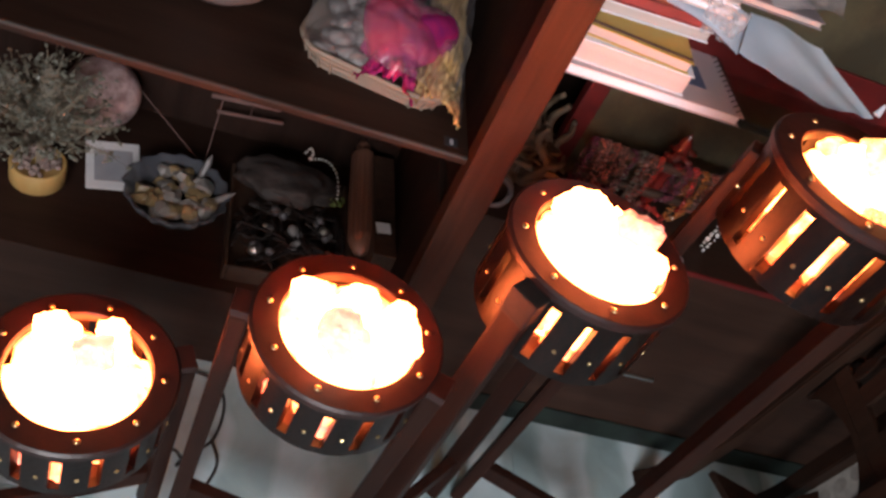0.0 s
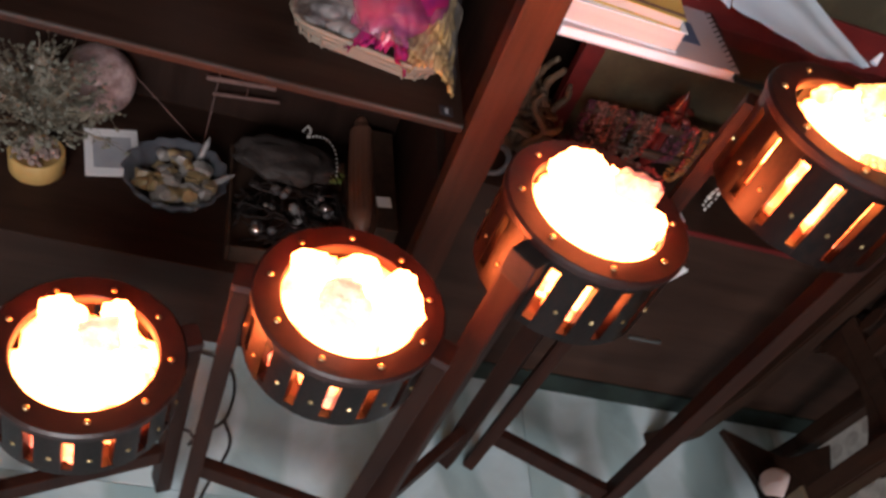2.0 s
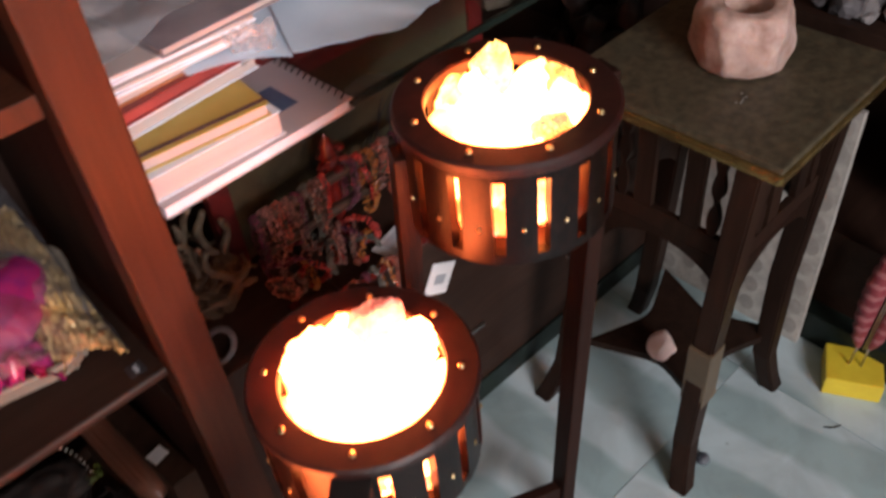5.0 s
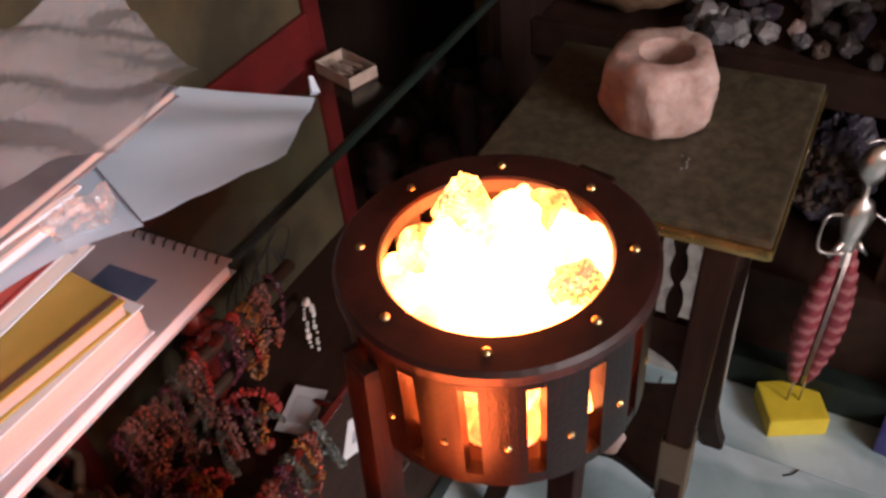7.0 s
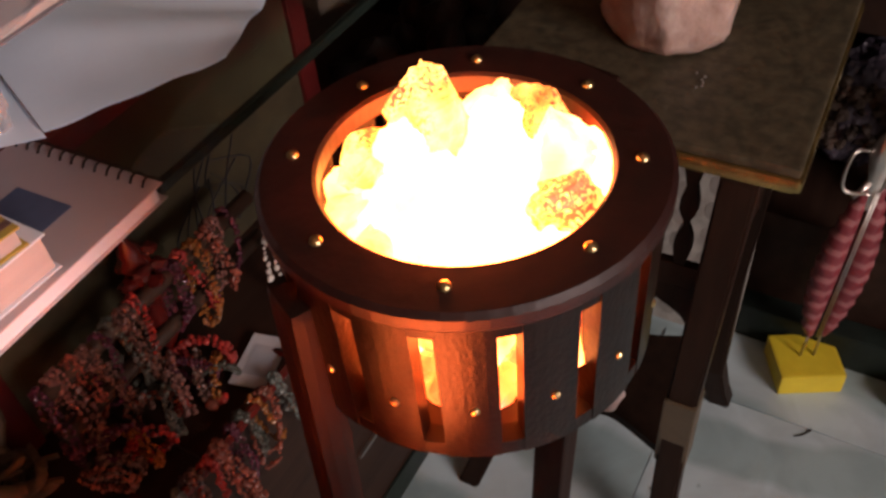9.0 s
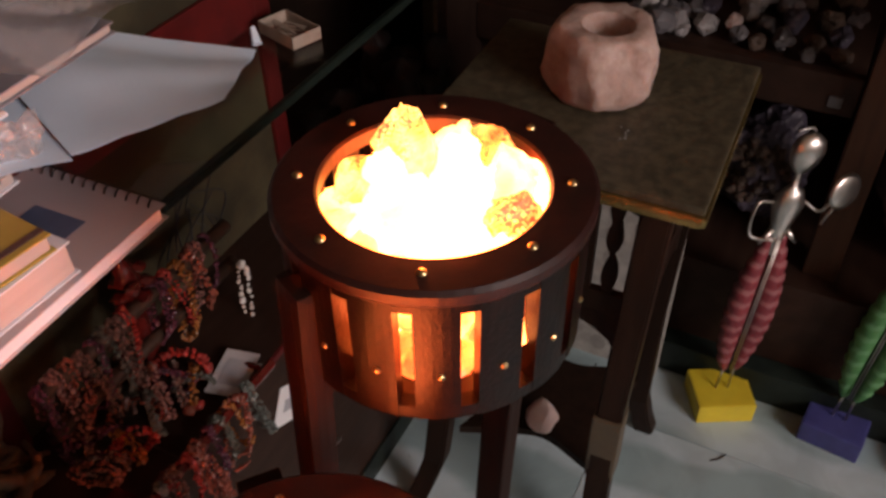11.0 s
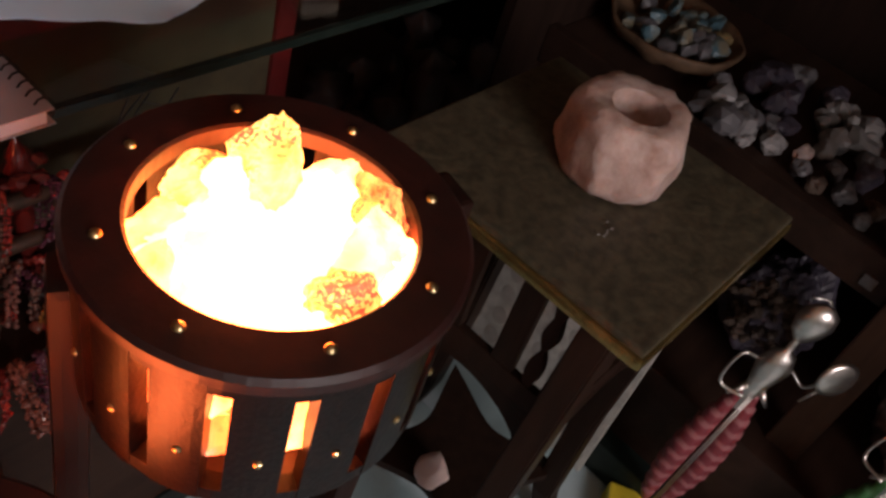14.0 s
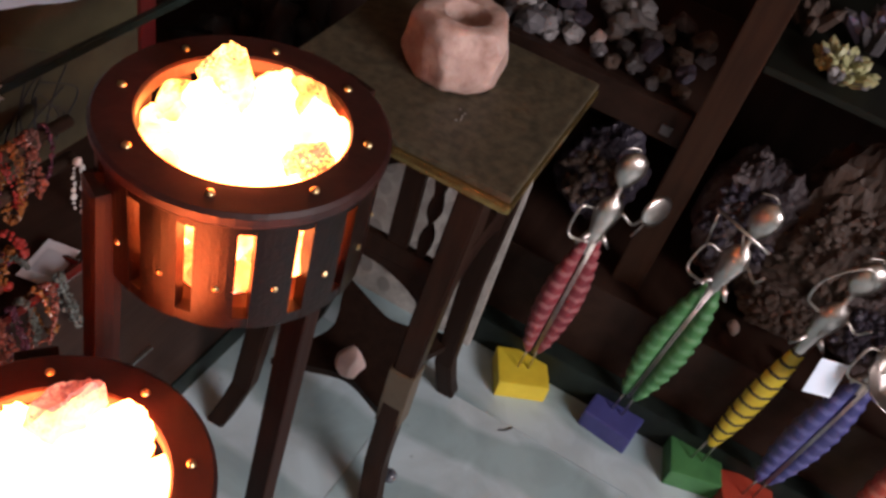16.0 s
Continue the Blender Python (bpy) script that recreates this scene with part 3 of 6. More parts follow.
# ---- the lamps ----
def salt_lamp(name, x, y, top, depth, left_angle, right_angle, slat_turn, rivets, rivet_turn, tabs, lean, bar, label):
    """A drum of slats under a riveted ring, held between two legs that lean back to the floor and that a stretcher joins at height bar."""
    m = pose(x, y, 0)
    t = thing(name, label, "lamp", m, group="row of salt lamps")
    R, ri, rr = 0.1125, 0.0793, 0.0940
    # ring
    bm = bmesh.new()
    z1, z0 = top, top - 0.013
    lathe(bm, [(ri, z0), (R - 0.002, z0), (R, z0 + 0.003), (R, z1 - 0.003), (R - 0.003, z1), (ri + 0.002, z1), (ri, z1 - 0.002)], 64, closed=True)
    ring = part("ring", bm, M_LACQUER, t, "red-brown lacquered wooden ring")
    # rivets on the ring
    rv = None
    for k in range(rivets):
        a = radians(rivet_turn + 360 / rivets * k)
        if rv is None:
            bm = bmesh.new()
            lathe(bm, [(0.0036, 0), (0.0034, 0.0012), (0.0022, 0.0024), (0.0002, 0.0029)], 10)
            rv = part("rivet", bm, M_BRASS, ring, "small domed brass rivet", True)
            first = rv
        else:
            rv = new("rivet", first.data)
            rv.parent = ring
        rv.location = (rr * math.cos(a), rr * math.sin(a), z1)
    # slats
    zb = top - depth
    ns, wall = 16, 0.013
    ro = R - 0.004
    for k in range(ns):
        a = radians(360 / ns * k + slat_turn)
        if k == 0:
            bm = bmesh.new()
            half = radians(8.0)
            lathe(bm, [(ro - wall, zb), (ro - 0.001, zb), (ro, zb + 0.001), (ro, z0), (ro - wall, z0)], 5, -half, half, closed=True)
            s0 = part("slat", bm, M_SLAT, t)
            s = s0
            bm = bmesh.new()
            lathe(bm, [(0.0027, 0), (0.0025, 0.001), (0.0015, 0.0018), (0.0002, 0.0021)], 8)
            bmesh.ops.rotate(bm, cent=(0, 0, 0), matrix=Euler((0, radians(90), 0)).to_matrix(), verts=bm.verts)
            n0 = part("nail", bm, M_BRASS, s, "small brass nail")
            n = n0
        else:
            s = new("slat", s0.data)
            s.parent = t
            n = new("nail", n0.data)
            n.parent = s
        s.rotation_euler = (0, 0, a)
        n.location = (ro * math.cos(0.02), ro * math.sin(0.02), zb + 0.36 * depth)
        n.rotation_euler = (0, 0, 0.02)
    # bands that close the slots above and below, and the bottom
    bm = bmesh.new()
    lathe(bm, [(ro - wall + 0.001, z0 - 0.009), (ro - 0.0005, z0 - 0.009), (ro - 0.0005, z0 - 0.0005), (ro - wall + 0.001, z0 - 0.0005)], 64, closed=True)
    part("upper_band", bm, M_SLAT, t)
    bm = bmesh.new()
    lathe(bm, [(ro - wall + 0.001, zb + 0.001), (ro - 0.0005, zb + 0.001), (ro - 0.0005, zb + 0.012), (ro - wall + 0.001, zb + 0.012)], 64, closed=True)
    part("lower_band", bm, M_SLAT, t)
    bm = bmesh.new()
    lathe(bm, [(0.0005, zb + 0.002), (ro - wall, zb + 0.002), (ro - wall, zb + 0.010), (0.0005, zb + 0.010)], 40, closed=True)
    part("bottom_plate", bm, M_LACQUER, t)
    # legs, tabs and stretcher
    feet = []
    for a, (lx, ly) in zip((left_angle, right_angle), lean):
        tuck = 0.012 if a == left_angle and not tabs and a < 200 else 0.0
        c, s_ = math.cos(radians(a)), math.sin(radians(a))
        turn = Matrix.Rotation(radians(a), 4, "Z")
        head = top - 0.0150 - 1.6 * tuck
        bm = boxed(R - 0.004 - tuck, R + 0.019 - tuck, -0.0165, 0.0165, 0.0, head, 0.0035 if tuck == 0 else 0.0075, turn)
        for v in bm.verts:
            down = 1 - v.co.z / head
            v.co += Vector((lx * down, ly * down, 0))
        part("leg", bm, M_LEG, t, "straight dark-stained wooden leg")
        if tabs:
            bm = boxed(R - 0.006, R + 0.0195, -0.0168, 0.0168, z0 - 0.0015, z1 - 0.003, 0.002, turn)
            part("tab", bm, M_LACQUER, t, "flat wooden tab over the leg")
        if left_angle == 224 and a == left_angle:
            bm = boxed(R - 0.005, R + 0.0205, -0.018, 0.018, top - 0.052, top - 0.0142, 0.002, turn)
            part("strap", bm, M_CHAR, t, "black strap round the top of the leg")
        down = 1 - bar / head
        feet.append(Vector(((R + 0.008) * c + lx * down, (R + 0.008) * s_ + ly * down, bar)))
    d = feet[1] - feet[0]
    mid = (feet[0] + feet[1]) / 2
    bm = boxed(-d.length / 2 + 0.005, d.length / 2 - 0.005, -0.009, 0.009, -0.017, 0.017, 0.002,
               Matrix.Translation(mid) @ Matrix.Rotation(math.atan2(d.y, d.x), 4, "Z"))
    part("stretcher", bm, M_LEG, t)
    return t


def salt_rock(x, y, z, size, seed, material, label, group, facet=1.7, rough=0.20, sub=4):
    bm = bmesh.new()
    size = tuple(v * 1.1 for v in size)
    rock(bm, (0, 0, 0), size, seed, sub, rough, facet, grit=0.10)
    return single("salt_rock", bm, material, label, "salt rock", pose(x, y, z), group=group)


def salt_pile(x, y, top, depth, seed, extra, gap=0.0):
    """Broken salt heaped in the drum; extra rocks: angle, radius, lift, size, material, label. gap: how far the heap keeps from the far wall."""
    rng = random.Random(seed)
    g = "salt rocks in the lamp"
    hot = "white-hot glowing broken salt rock heaped in the lamp"
    salt_rock(x, y, top - 0.012 - 0.5 * depth, (0.076 - 0.5 * gap, 0.076 - 0.5 * gap, 0.5 * depth - 0.012), seed * 91, M_GLOWCORE, hot, g, 0.8, 0.16)
    for k in range(8):
        a = radians(45 * k + 22 + rng.uniform(-10, 10))
        salt_rock(x + 0.055 * math.cos(a), y + 0.055 * math.sin(a), top - 0.50 * depth + rng.uniform(-0.003, 0.003),
                  (0.039, 0.039, 0.040), seed * 131 + k, M_GLOWSLOT, "orange glowing salt rock behind the slats", g)
    for k in range(8):
        a = radians(45 * k + rng.uniform(-12, 12))
        salt_rock(x + 0.062 * math.cos(a), y + 0.062 * math.sin(a), top - depth + 0.030 + rng.uniform(-0.003, 0.003),
                  (0.038, 0.038, 0.028), seed * 31 + k, M_GLOWEMBER, "dim orange salt rock low in the lamp", g)
    for k in range(9):
        a = radians(40 * k + rng.uniform(-12, 12))
        front = max(0.0, 0.35 - math.sin(a)) / 1.35
        back = max(0.0, math.sin(a)) * 0.014
        r = 0.047 - gap * (1 - front) + 0.018 * front + rng.uniform(-0.003, 0.003)
        salt_rock(x + r * math.cos(a), y + r * math.sin(a), top - 0.026 - back + rng.uniform(-0.003, 0.003),
                  (0.026 + 0.007 * front, 0.025 + 0.007 * front, 0.021), seed * 57 + k, M_GLOWCORE, hot, g)
    for k in range(4):
        a = radians(90 * k + rng.uniform(-20, 20))
        salt_rock(x + 0.026 * math.cos(a), y + 0.026 * math.sin(a), top - 0.006 + rng.uniform(-0.004, 0.004),
                  (0.028, 0.025, 0.022), seed * 77 + k, M_GLOWCORE, hot, g)
    for k, (ang, r, lift, size, material, lab) in enumerate(extra):
        a = radians(ang)
        salt_rock(x + 0.95 * r * math.cos(a), y + 0.95 * r * math.sin(a), top + lift, size, seed * 13 + 200 + k, material, lab, g)


L1, L2, L3, L4 = (-0.752, -0.118, 0.455), (-0.479, -0.097, 0.606), (-0.238, -0.034, 0.765), (0.001, -0.003, 0.934)
LAMP = "salt lamp of slatted red-brown wood, "
salt_lamp("salt_lamp", *L1, 0.092, 205, 24, 15.2, 9, 4, True, ((0, 0.040), (0, 0.040)), 0.12, LAMP + "lowest in the row")
salt_lamp("salt_lamp", *L2, 0.092, 177, -24, 7.2, 9, 12, True, ((0, 0.045), (0, 0.045)), 0.12, LAMP + "second lowest in the row")
salt_lamp("salt_lamp", *L3, 0.115, 224, 50, 2.7, 8, 0, False, ((0, 0.030), (0.002, 0.028)), 0.115, LAMP + "second tallest in the row")
salt_lamp("salt_lamp", *L4, 0.122, 152, -12, 4.9, 8, 22.5, False, ((-0.013, 0.042), (-0.012, 0.029)), 0.110, LAMP + "tallest in the row")
CREAM, YEL, PNK = "cream glowing salt rock with dark mineral stains", "yellow glowing salt rock with dark speckles", "pink half-lit salt rock with red veins"
STN = "cream glowing salt rock with grey mineral speckles"
salt_pile(*L1, 0.092, 3, [(138, 0.057, 0.002, (0.029, 0.026, 0.022), M_GLOWCORE, CREAM), (61, 0.053, 0.002, (0.028, 0.026, 0.024), M_GLOWCORE, CREAM),
                          (-60, 0.018, 0.002, (0.040, 0.036, 0.022), M_GLOWCORE, CREAM), (5, 0.014, 0.032, (0.028, 0.027, 0.018), M_GLOWSTAIN, STN),
                          (-144, 0.060, -0.012, (0.024, 0.022, 0.018), M_GLOWWARM, CREAM)])
salt_pile(*L2, 0.092, 5, [(158, 0.060, 0.008, (0.026, 0.024, 0.028), M_GLOWCORE, CREAM), (74, 0.034, 0.010, (0.026, 0.024, 0.030), M_GLOWCORE, CREAM),
                          (4, 0.056, 0.008, (0.038, 0.034, 0.024), M_GLOWCORE, CREAM), (-106, 0.040, 0.018, (0.034, 0.038, 0.030), M_GLOWSTAIN, STN)])
salt_pile(*L3, 0.115, 7, [(130, 0.042, 0.014, (0.034, 0.028, 0.028), M_GLOWCORE, CREAM), (32, 0.054, 0.010, (0.028, 0.024, 0.034), M_GLOWPINK, PNK),
                          (70, 0.046, 0.000, (0.026, 0.026, 0.022), M_GLOWCORE, CREAM), (-57, 0.026, 0.004, (0.040, 0.036, 0.022), M_GLOWCORE, CREAM),
                          (104, 0.058, 0.000, (0.026, 0.020, 0.020), M_GLOWYELLOW, YEL), (-14, 0.056, -0.006, (0.030, 0.027, 0.022), M_GLOWCORE, CREAM),
                          (-100, 0.058, -0.010, (0.030, 0.027, 0.020), M_GLOWCORE, CREAM)])
salt_pile(*L4, 0.122, 11, [(62, 0.033, 0.008, (0.027, 0.025, 0.034), M_GLOWYELLOW, YEL), (7, 0.050, -0.010, (0.024, 0.023, 0.024), M_GLOWWARM, CREAM),
                           (-20, 0.062, -0.004, (0.021, 0.019, 0.021), M_GLOWSPECK, PNK), (-57, 0.060, -0.006, (0.026, 0.024, 0.022), M_GLOWWARM, YEL),
                           (-88, 0.062, -0.014, (0.022, 0.024, 0.016), M_GLOWFLECK, YEL), (105, 0.058, -0.008, (0.027, 0.015, 0.013), M_GLOWYELLOW, YEL),
                           (-150, 0.044, -0.006, (0.036, 0.032, 0.020), M_GLOWCORE, CREAM)], 0.010)

# ---- the main shelf unit ----
SF = 0.243
unit = thing("wall_shelf_unit", "dark walnut shelf unit with a reddish teak post", "shelf unit")
part("base", boxed(-1.75, -0.332, 0.262, YN - 0.004, 0.0, 0.200, 0.003), M_SHELF, unit, "closed low base that carries the bottom shelf")
part("shelf", boxed(-1.75, -0.335, SF, YN - 0.03, 0.612, 0.628, 0.002), M_SHELF, unit, "dark shelf board with a worn pale edge")
part("shelf_edge", boxed(-1.75, -0.336, SF - 0.003, SF - 0.0005, 0.6225, 0.6275, 0.001), M_EDGE, unit, "worn pale shelf edge")
part("shelf", boxed(-1.75, -0.335, SF + 0.01, YN - 0.03, 0.975, 1.000, 0.002), M_POST, unit, "reddish upper shelf board")
part("side_panel", boxed(-0.318, -0.292, SF + 0.02, YN - 0.03, 0.5, 2.1, 0.002), M_BACK, unit)
part("side_panel", boxed(-0.3315, -0.292, SF + 0.02, YN - 0.03, 0.0, 0.4995, 0.002), M_BACK, unit)
part("post", boxed(-0.334, -0.277, 0.224, 0.262, 0.0, 2.1, 0.004), M_POST, unit, "upright reddish teak post")
part("back_panel", boxed(-1.75, 1.25, YN - 0.028, YN - 0.004, 0.2, 2.1), M_BACK, unit)
part("cabinet", boxed(-0.290, 0.755, 0.288, YN - 0.03, 0.0, 0.496, 0.003), M_SHELF, unit, "closed dark cabinet below the ledge")
part("skirting", boxed(-0.276, 0.752, 0.283, 0.2875, 0.001, 0.055, 0.001), M_SKIRT, unit, "dark green stone skirting")
part("ledge", boxed(-0.05, 0.75, 0.2835, 0.66, 0.4965, 0.503, 0.001), M_SHELF, unit, "dark ledge board")
part("ledge_edge", boxed(-0.05, 0.75, 0.2785, 0.283, 0.4945, 0.5035, 0.001), M_REDLAC, unit, "red painted front edge of the ledge")
part("glass_shelf", boxed(-0.288, 0.752, 0.309, 0.66, 0.778, 0.784, 0.001), M_GLASS, unit, "clear glass shelf")
part("glass_edge", boxed(-0.276, 0.752, 0.301, 0.3085, 0.776, 0.786, 0.001), M_GLASSEDGE, unit, "dark edge strip of the glass shelf")
part("shelf_label", boxed(-0.372, -0.352, 0.254, 0.275, 0.6285, 0.6292), M_INK, unit, "black printed sticker on the shelf corner")
part("handle", boxed(0.152, 0.222, 0.2815, 0.2878, 0.207, 0.2135, 0.002), M_WIRE, unit, "slim pale metal handle")
part("handle", boxed(0.455, 0.525, 0.2815, 0.2878, 0.207, 0.2135, 0.002), M_WIRE, unit, "slim pale metal handle")
part("sticker_mark", boxed(-0.364, -0.359, 0.258, 0.270, 0.6293, 0.6297), M_GREY, unit)

# framed panel behind the jewellery
panel = thing("painted_panel", "mottled olive painted panel in a red frame behind the jewellery", "painted panel")
_board = part("board", boxed(-0.105, 0.385, 0.452, 0.462, 0.503, 1.05, 0.001), M_OLIVE, panel)
part("frame_side", boxed(-0.14, -0.1055, 0.446, 0.470, 0.503, 1.05, 0.003), M_REDLAC, panel, "red painted frame bar")
part("frame_side", boxed(0.3855, 0.415, 0.446, 0.470, 0.503, 1.05, 0.003), M_REDLAC, panel, "red painted frame bar")
part("frame_head", boxed(-0.105, 0.385, 0.444, 0.4515, 0.752, 0.850, 0.003), M_REDLAC, panel, "wide red painted head bar")
_rng = random.Random(5)
for _k in range(12):
    _x, _z = _rng.uniform(0.14, 0.25), _rng.uniform(0.52, 0.57)
    _bm = bmesh.new()
    tube(_bm, arc_points([(_x, 0.4505, _z), (_x + _rng.uniform(-0.03, 0.03), 0.4505, _z + 0.04), (_x + _rng.uniform(-0.05, 0.05), 0.4505, _z + 0.08)], 4), 0.0009, 4)
    part("brush_stroke", _bm, M_INK, _board, "dark scribbled brush stroke")

# ---- the side shelf unit ----
side = thing("side_shelf_unit", "dark brown side shelf unit with teak posts and stone skirting", "shelf unit")
part("base", boxed(0.80, XE - 0.004, -2.2, 0.361, 0.0, 0.255, 0.003), M_SHELF, side, "closed low base")
part("skirting", boxed(0.758, 0.7995, -2.2, 0.27, 0.0, 0.075, 0.003), M_SKIRT, side, "dark green stone skirting")
part("post", boxed(0.845, 0.885, -0.333, -0.278, 0.256, 2.1, 0.003), M_SIDEPOST, side, "upright brown teak post")
part("shelf", boxed(0.895, XE - 0.02, -0.276, 0.361, 0.575, 0.605, 0.002), M_SHELF, side)
part("price_tag", boxed(0.8690, 0.8718, -0.254, -0.234, 0.566, 0.584, 0.0005), M_GREYSTONE, side, "small white paper price tag")
part("shelf_lip", boxed(0.872, 0.8945, -0.276, 0.361, 0.552, 0.618, 0.003), M_SHELF, side, "raised front lip of the shelf")
part("glass_shelf", boxed(0.865, XE - 0.02, -1.3, -0.335, 0.742, 0.754, 0.002), M_GREENGLASS, side, "dark green glass shelf")
part("back_panel", boxed(XE - 0.019, XE - 0.004, -2.2, 0.361, 0.256, 2.1), M_BACK, side)
part("side_panel", boxed(0.757, XE - 0.004, 0.362, 0.380, 0.0, 2.1), M_BACK, side)

# ---- the side table ----
def table_side(table, m):
    """Pierced side under the top: rail, plain slats, two wavy balusters, arched lower rail."""
    L = 0.206
    part("rail", boxed(-L / 2, L / 2, -0.006, 0.006, 0.672, 0.698, 0.001, m), M_TABLE, table)
    part("rail", boxed(-L / 2, L / 2, -0.006, 0.006, 0.498, 0.532, 0.001, m), M_TABLE, table)
    for c, w in ((-0.040, 0.030), (0.040, 0.030)):
        part("slat", boxed(c - w / 2, c + w / 2, -0.005, 0.005, 0.5325, 0.6715, 0, m), M_TABLE, table)
    for c in (-0.077, 0.077):
        bm = bmesh.new()
        n = 26
        g = []
        for i in range(n + 1):
            u = i / n
            w = 0.0050 + 0.0046 * abs(math.sin(u * math.pi * 2.5)) - 0.004 * math.exp(-((u - 0.45) / 0.07) ** 2)
            z = 0.5325 + 0.139 * u
            g.append([bm.verts.new(m @ Vector((c + sx * w, sy * 0.005, z))) for sx, sy in ((-1, -1), (1, -1), (1, 1), (-1, 1))])
        for a, b in zip(g, g[1:]):
            for j in range(4):
                bm.faces.new((a[j], a[(j + 1) % 4], b[(j + 1) % 4], b[j]))
        part("baluster", bm, M_TABLE, table, "wavy cut-out baluster")
    bm = bmesh.new()
    n = 14
    up = [(-L / 2 + L * i / n, 0.4975) for i in range(n + 1)]
    lo = [(x, 0.43 + 0.055 * math.cos((x / L) * math.pi) ** 0.6) for x, _ in up]
    rows = [[bm.verts.new(m @ Vector((x, sy, z))) for (x, z) in line] for sy in (-0.006, 0.006) for line in (up, lo)]
    for i in range(n):
        bm.faces.new((rows[0][i], rows[1][i], rows[1][i + 1], rows[0][i + 1]))
        bm.faces.new((rows[2][i], rows[2][i + 1], rows[3][i + 1], rows[3][i]))
        bm.faces.new((rows[1][i], rows[3][i], rows[3][i + 1], rows[1][i + 1]))
        bm.faces.new((rows[0][i], rows[0][i + 1], rows[2][i + 1], rows[2][i]))
    part("arched_rail", bm, M_TABLE, table, "arched lower rail")


TX, TY, TW, TD = 0.4865, 0.028, 0.1665, 0.1780
table = thing("side_table", "dark wooden side table with olive leather top and pierced sides", "table", pose(TX, TY, 0, 0, 0, 1.2))
_bm = bmesh.new()
box(_bm, -TW + 0.004, TW - 0.004, -TD + 0.004, TD - 0.004, 0.7125, 0.7225, 0.003)
part("tabletop", _bm, M_TABLETOP, table, "worn olive leather tabletop")
_bm = bmesh.new()
box(_bm, -TW, TW, -TD, TD, 0.6985, 0.7120, 0.0055)
box(_bm, -TW + 0.007, TW - 0.007, -TD + 0.007, TD - 0.007, 0.6920, 0.6980, 0.002)
part("edge_moulding", _bm, M_GILT, table, "worn gilt edge moulding")
for _sx in (-1, 1):
    for _sy in (-1, 1):
        _bm = bmesh.new()
        _rows = []
        for _z, _o, _w in ((0.0, 0.026, 0.017), (0.04, 0.016, 0.0165), (0.10, 0.004, 0.017), (0.30, -0.003, 0.018), (0.6915, 0.002, 0.0185)):
            _c = 0.121 + _o
            _dx, _dy = (-0.036 if _sx < 0 else -0.024) * (1 - _z / 0.7), (0.012 if _sy < 0 else 0.030) * (1 - _z / 0.7)
            _rows.append([_bm.verts.new((_sx * _c + a * _w + _dx, _sy * _c + b * _w + _dy, _z)) for a, b in ((-1, -1), (1, -1), (1, 1), (-1, 1))])
        for _a, _b in zip(_rows, _rows[1:]):
            for _j in range(4):
                _bm.faces.new((_a[_j], _a[(_j + 1) % 4], _b[(_j + 1) % 4], _b[_j]))
        _bm.faces.new(list(reversed(_rows[0])))
        _bm.faces.new(_rows[-1])
        bmesh.ops.bevel(_bm, geom=[e for e in _bm.edges if abs(e.verts[0].co.z - e.verts[1].co.z) > 0.01], offset=0.003, segments=2, affect="EDGES")
        _leg = part("leg", _bm, M_TABLE, table, "square leg with a flared foot")
        if (_sx, _sy) == (-1, -1):
            part("tape", boxed(-0.1605, -0.1195, -0.1325, -0.0915, 0.20, 0.33, 0.003), M_TAPE, _leg, "band of dull brown tape round the leg")
for _a in (0, 90, 180, 270):
    table_side(table, Matrix.Rotation(radians(_a), 4, "Z") @ Matrix.Translation((0, -0.121, 0)))
# lower shelf with hollowed sides
_bm = bmesh.new()
_out = []
for _q in range(4):
    _c0 = Vector((math.cos(radians(45 + 90 * _q)), math.sin(radians(45 + 90 * _q)), 0)) * 0.176
    _c1 = Vector((math.cos(radians(135 + 90 * _q)), math.sin(radians(135 + 90 * _q)), 0)) * 0.176
    for _i in range(12):
        _u = _i / 12
        _p = _c0.lerp(_c1, _u)
        _p *= 1 - 0.36 * math.sin(_u * math.pi)
        _out.append(_p)
_lo = [_bm.verts.new((p.x, p.y, 0.136)) for p in _out]
_hi = [_bm.verts.new((p.x, p.y, 0.152)) for p in _out]
_bm.faces.new(list(reversed(_lo)))
_bm.faces.new(_hi)
for _i in range(len(_out)):
    _j = (_i + 1) % len(_out)
    _bm.faces.new((_lo[_i], _lo[_j], _hi[_j], _hi[_i]))
part("lower_shelf", _bm, M_TABLE, table, "lower shelf with hollowed sides")

# salt candle holder on the table
_bm = bmesh.new()
_prof = [(0.046, 0.0), (0.058, 0.002), (0.064, 0.008), (0.068, 0.016), (0.071, 0.026), (0.072, 0.036), (0.072, 0.046), (0.072, 0.054), (0.071, 0.062), (0.069, 0.070), (0.065, 0.077), (0.059, 0.0825), (0.051, 0.0855), (0.043, 0.0865), (0.035, 0.0868), (0.0325, 0.0866), (0.0302, 0.0862), (0.0294, 0.085), (0.0286, 0.079), (0.0268, 0.067), (0.0240, 0.046), (0.0005, 0.044)]
lathe(_bm, _prof, 72)
for _e in _bm.edges:
    if all(abs(math.hypot(v.co.x, v.co.y) - 0.0302) < 0.0003 for v in _e.verts):
        _e.smooth = False
_rng = random.Random(8)
_planes = [(Vector((math.cos(a), math.sin(a), _rng.uniform(-0.15, 0.25))).normalized(), _rng.uniform(0.060, 0.066)) for a in [i * 0.7 + _rng.uniform(-0.25, 0.25) for i in range(9)]]
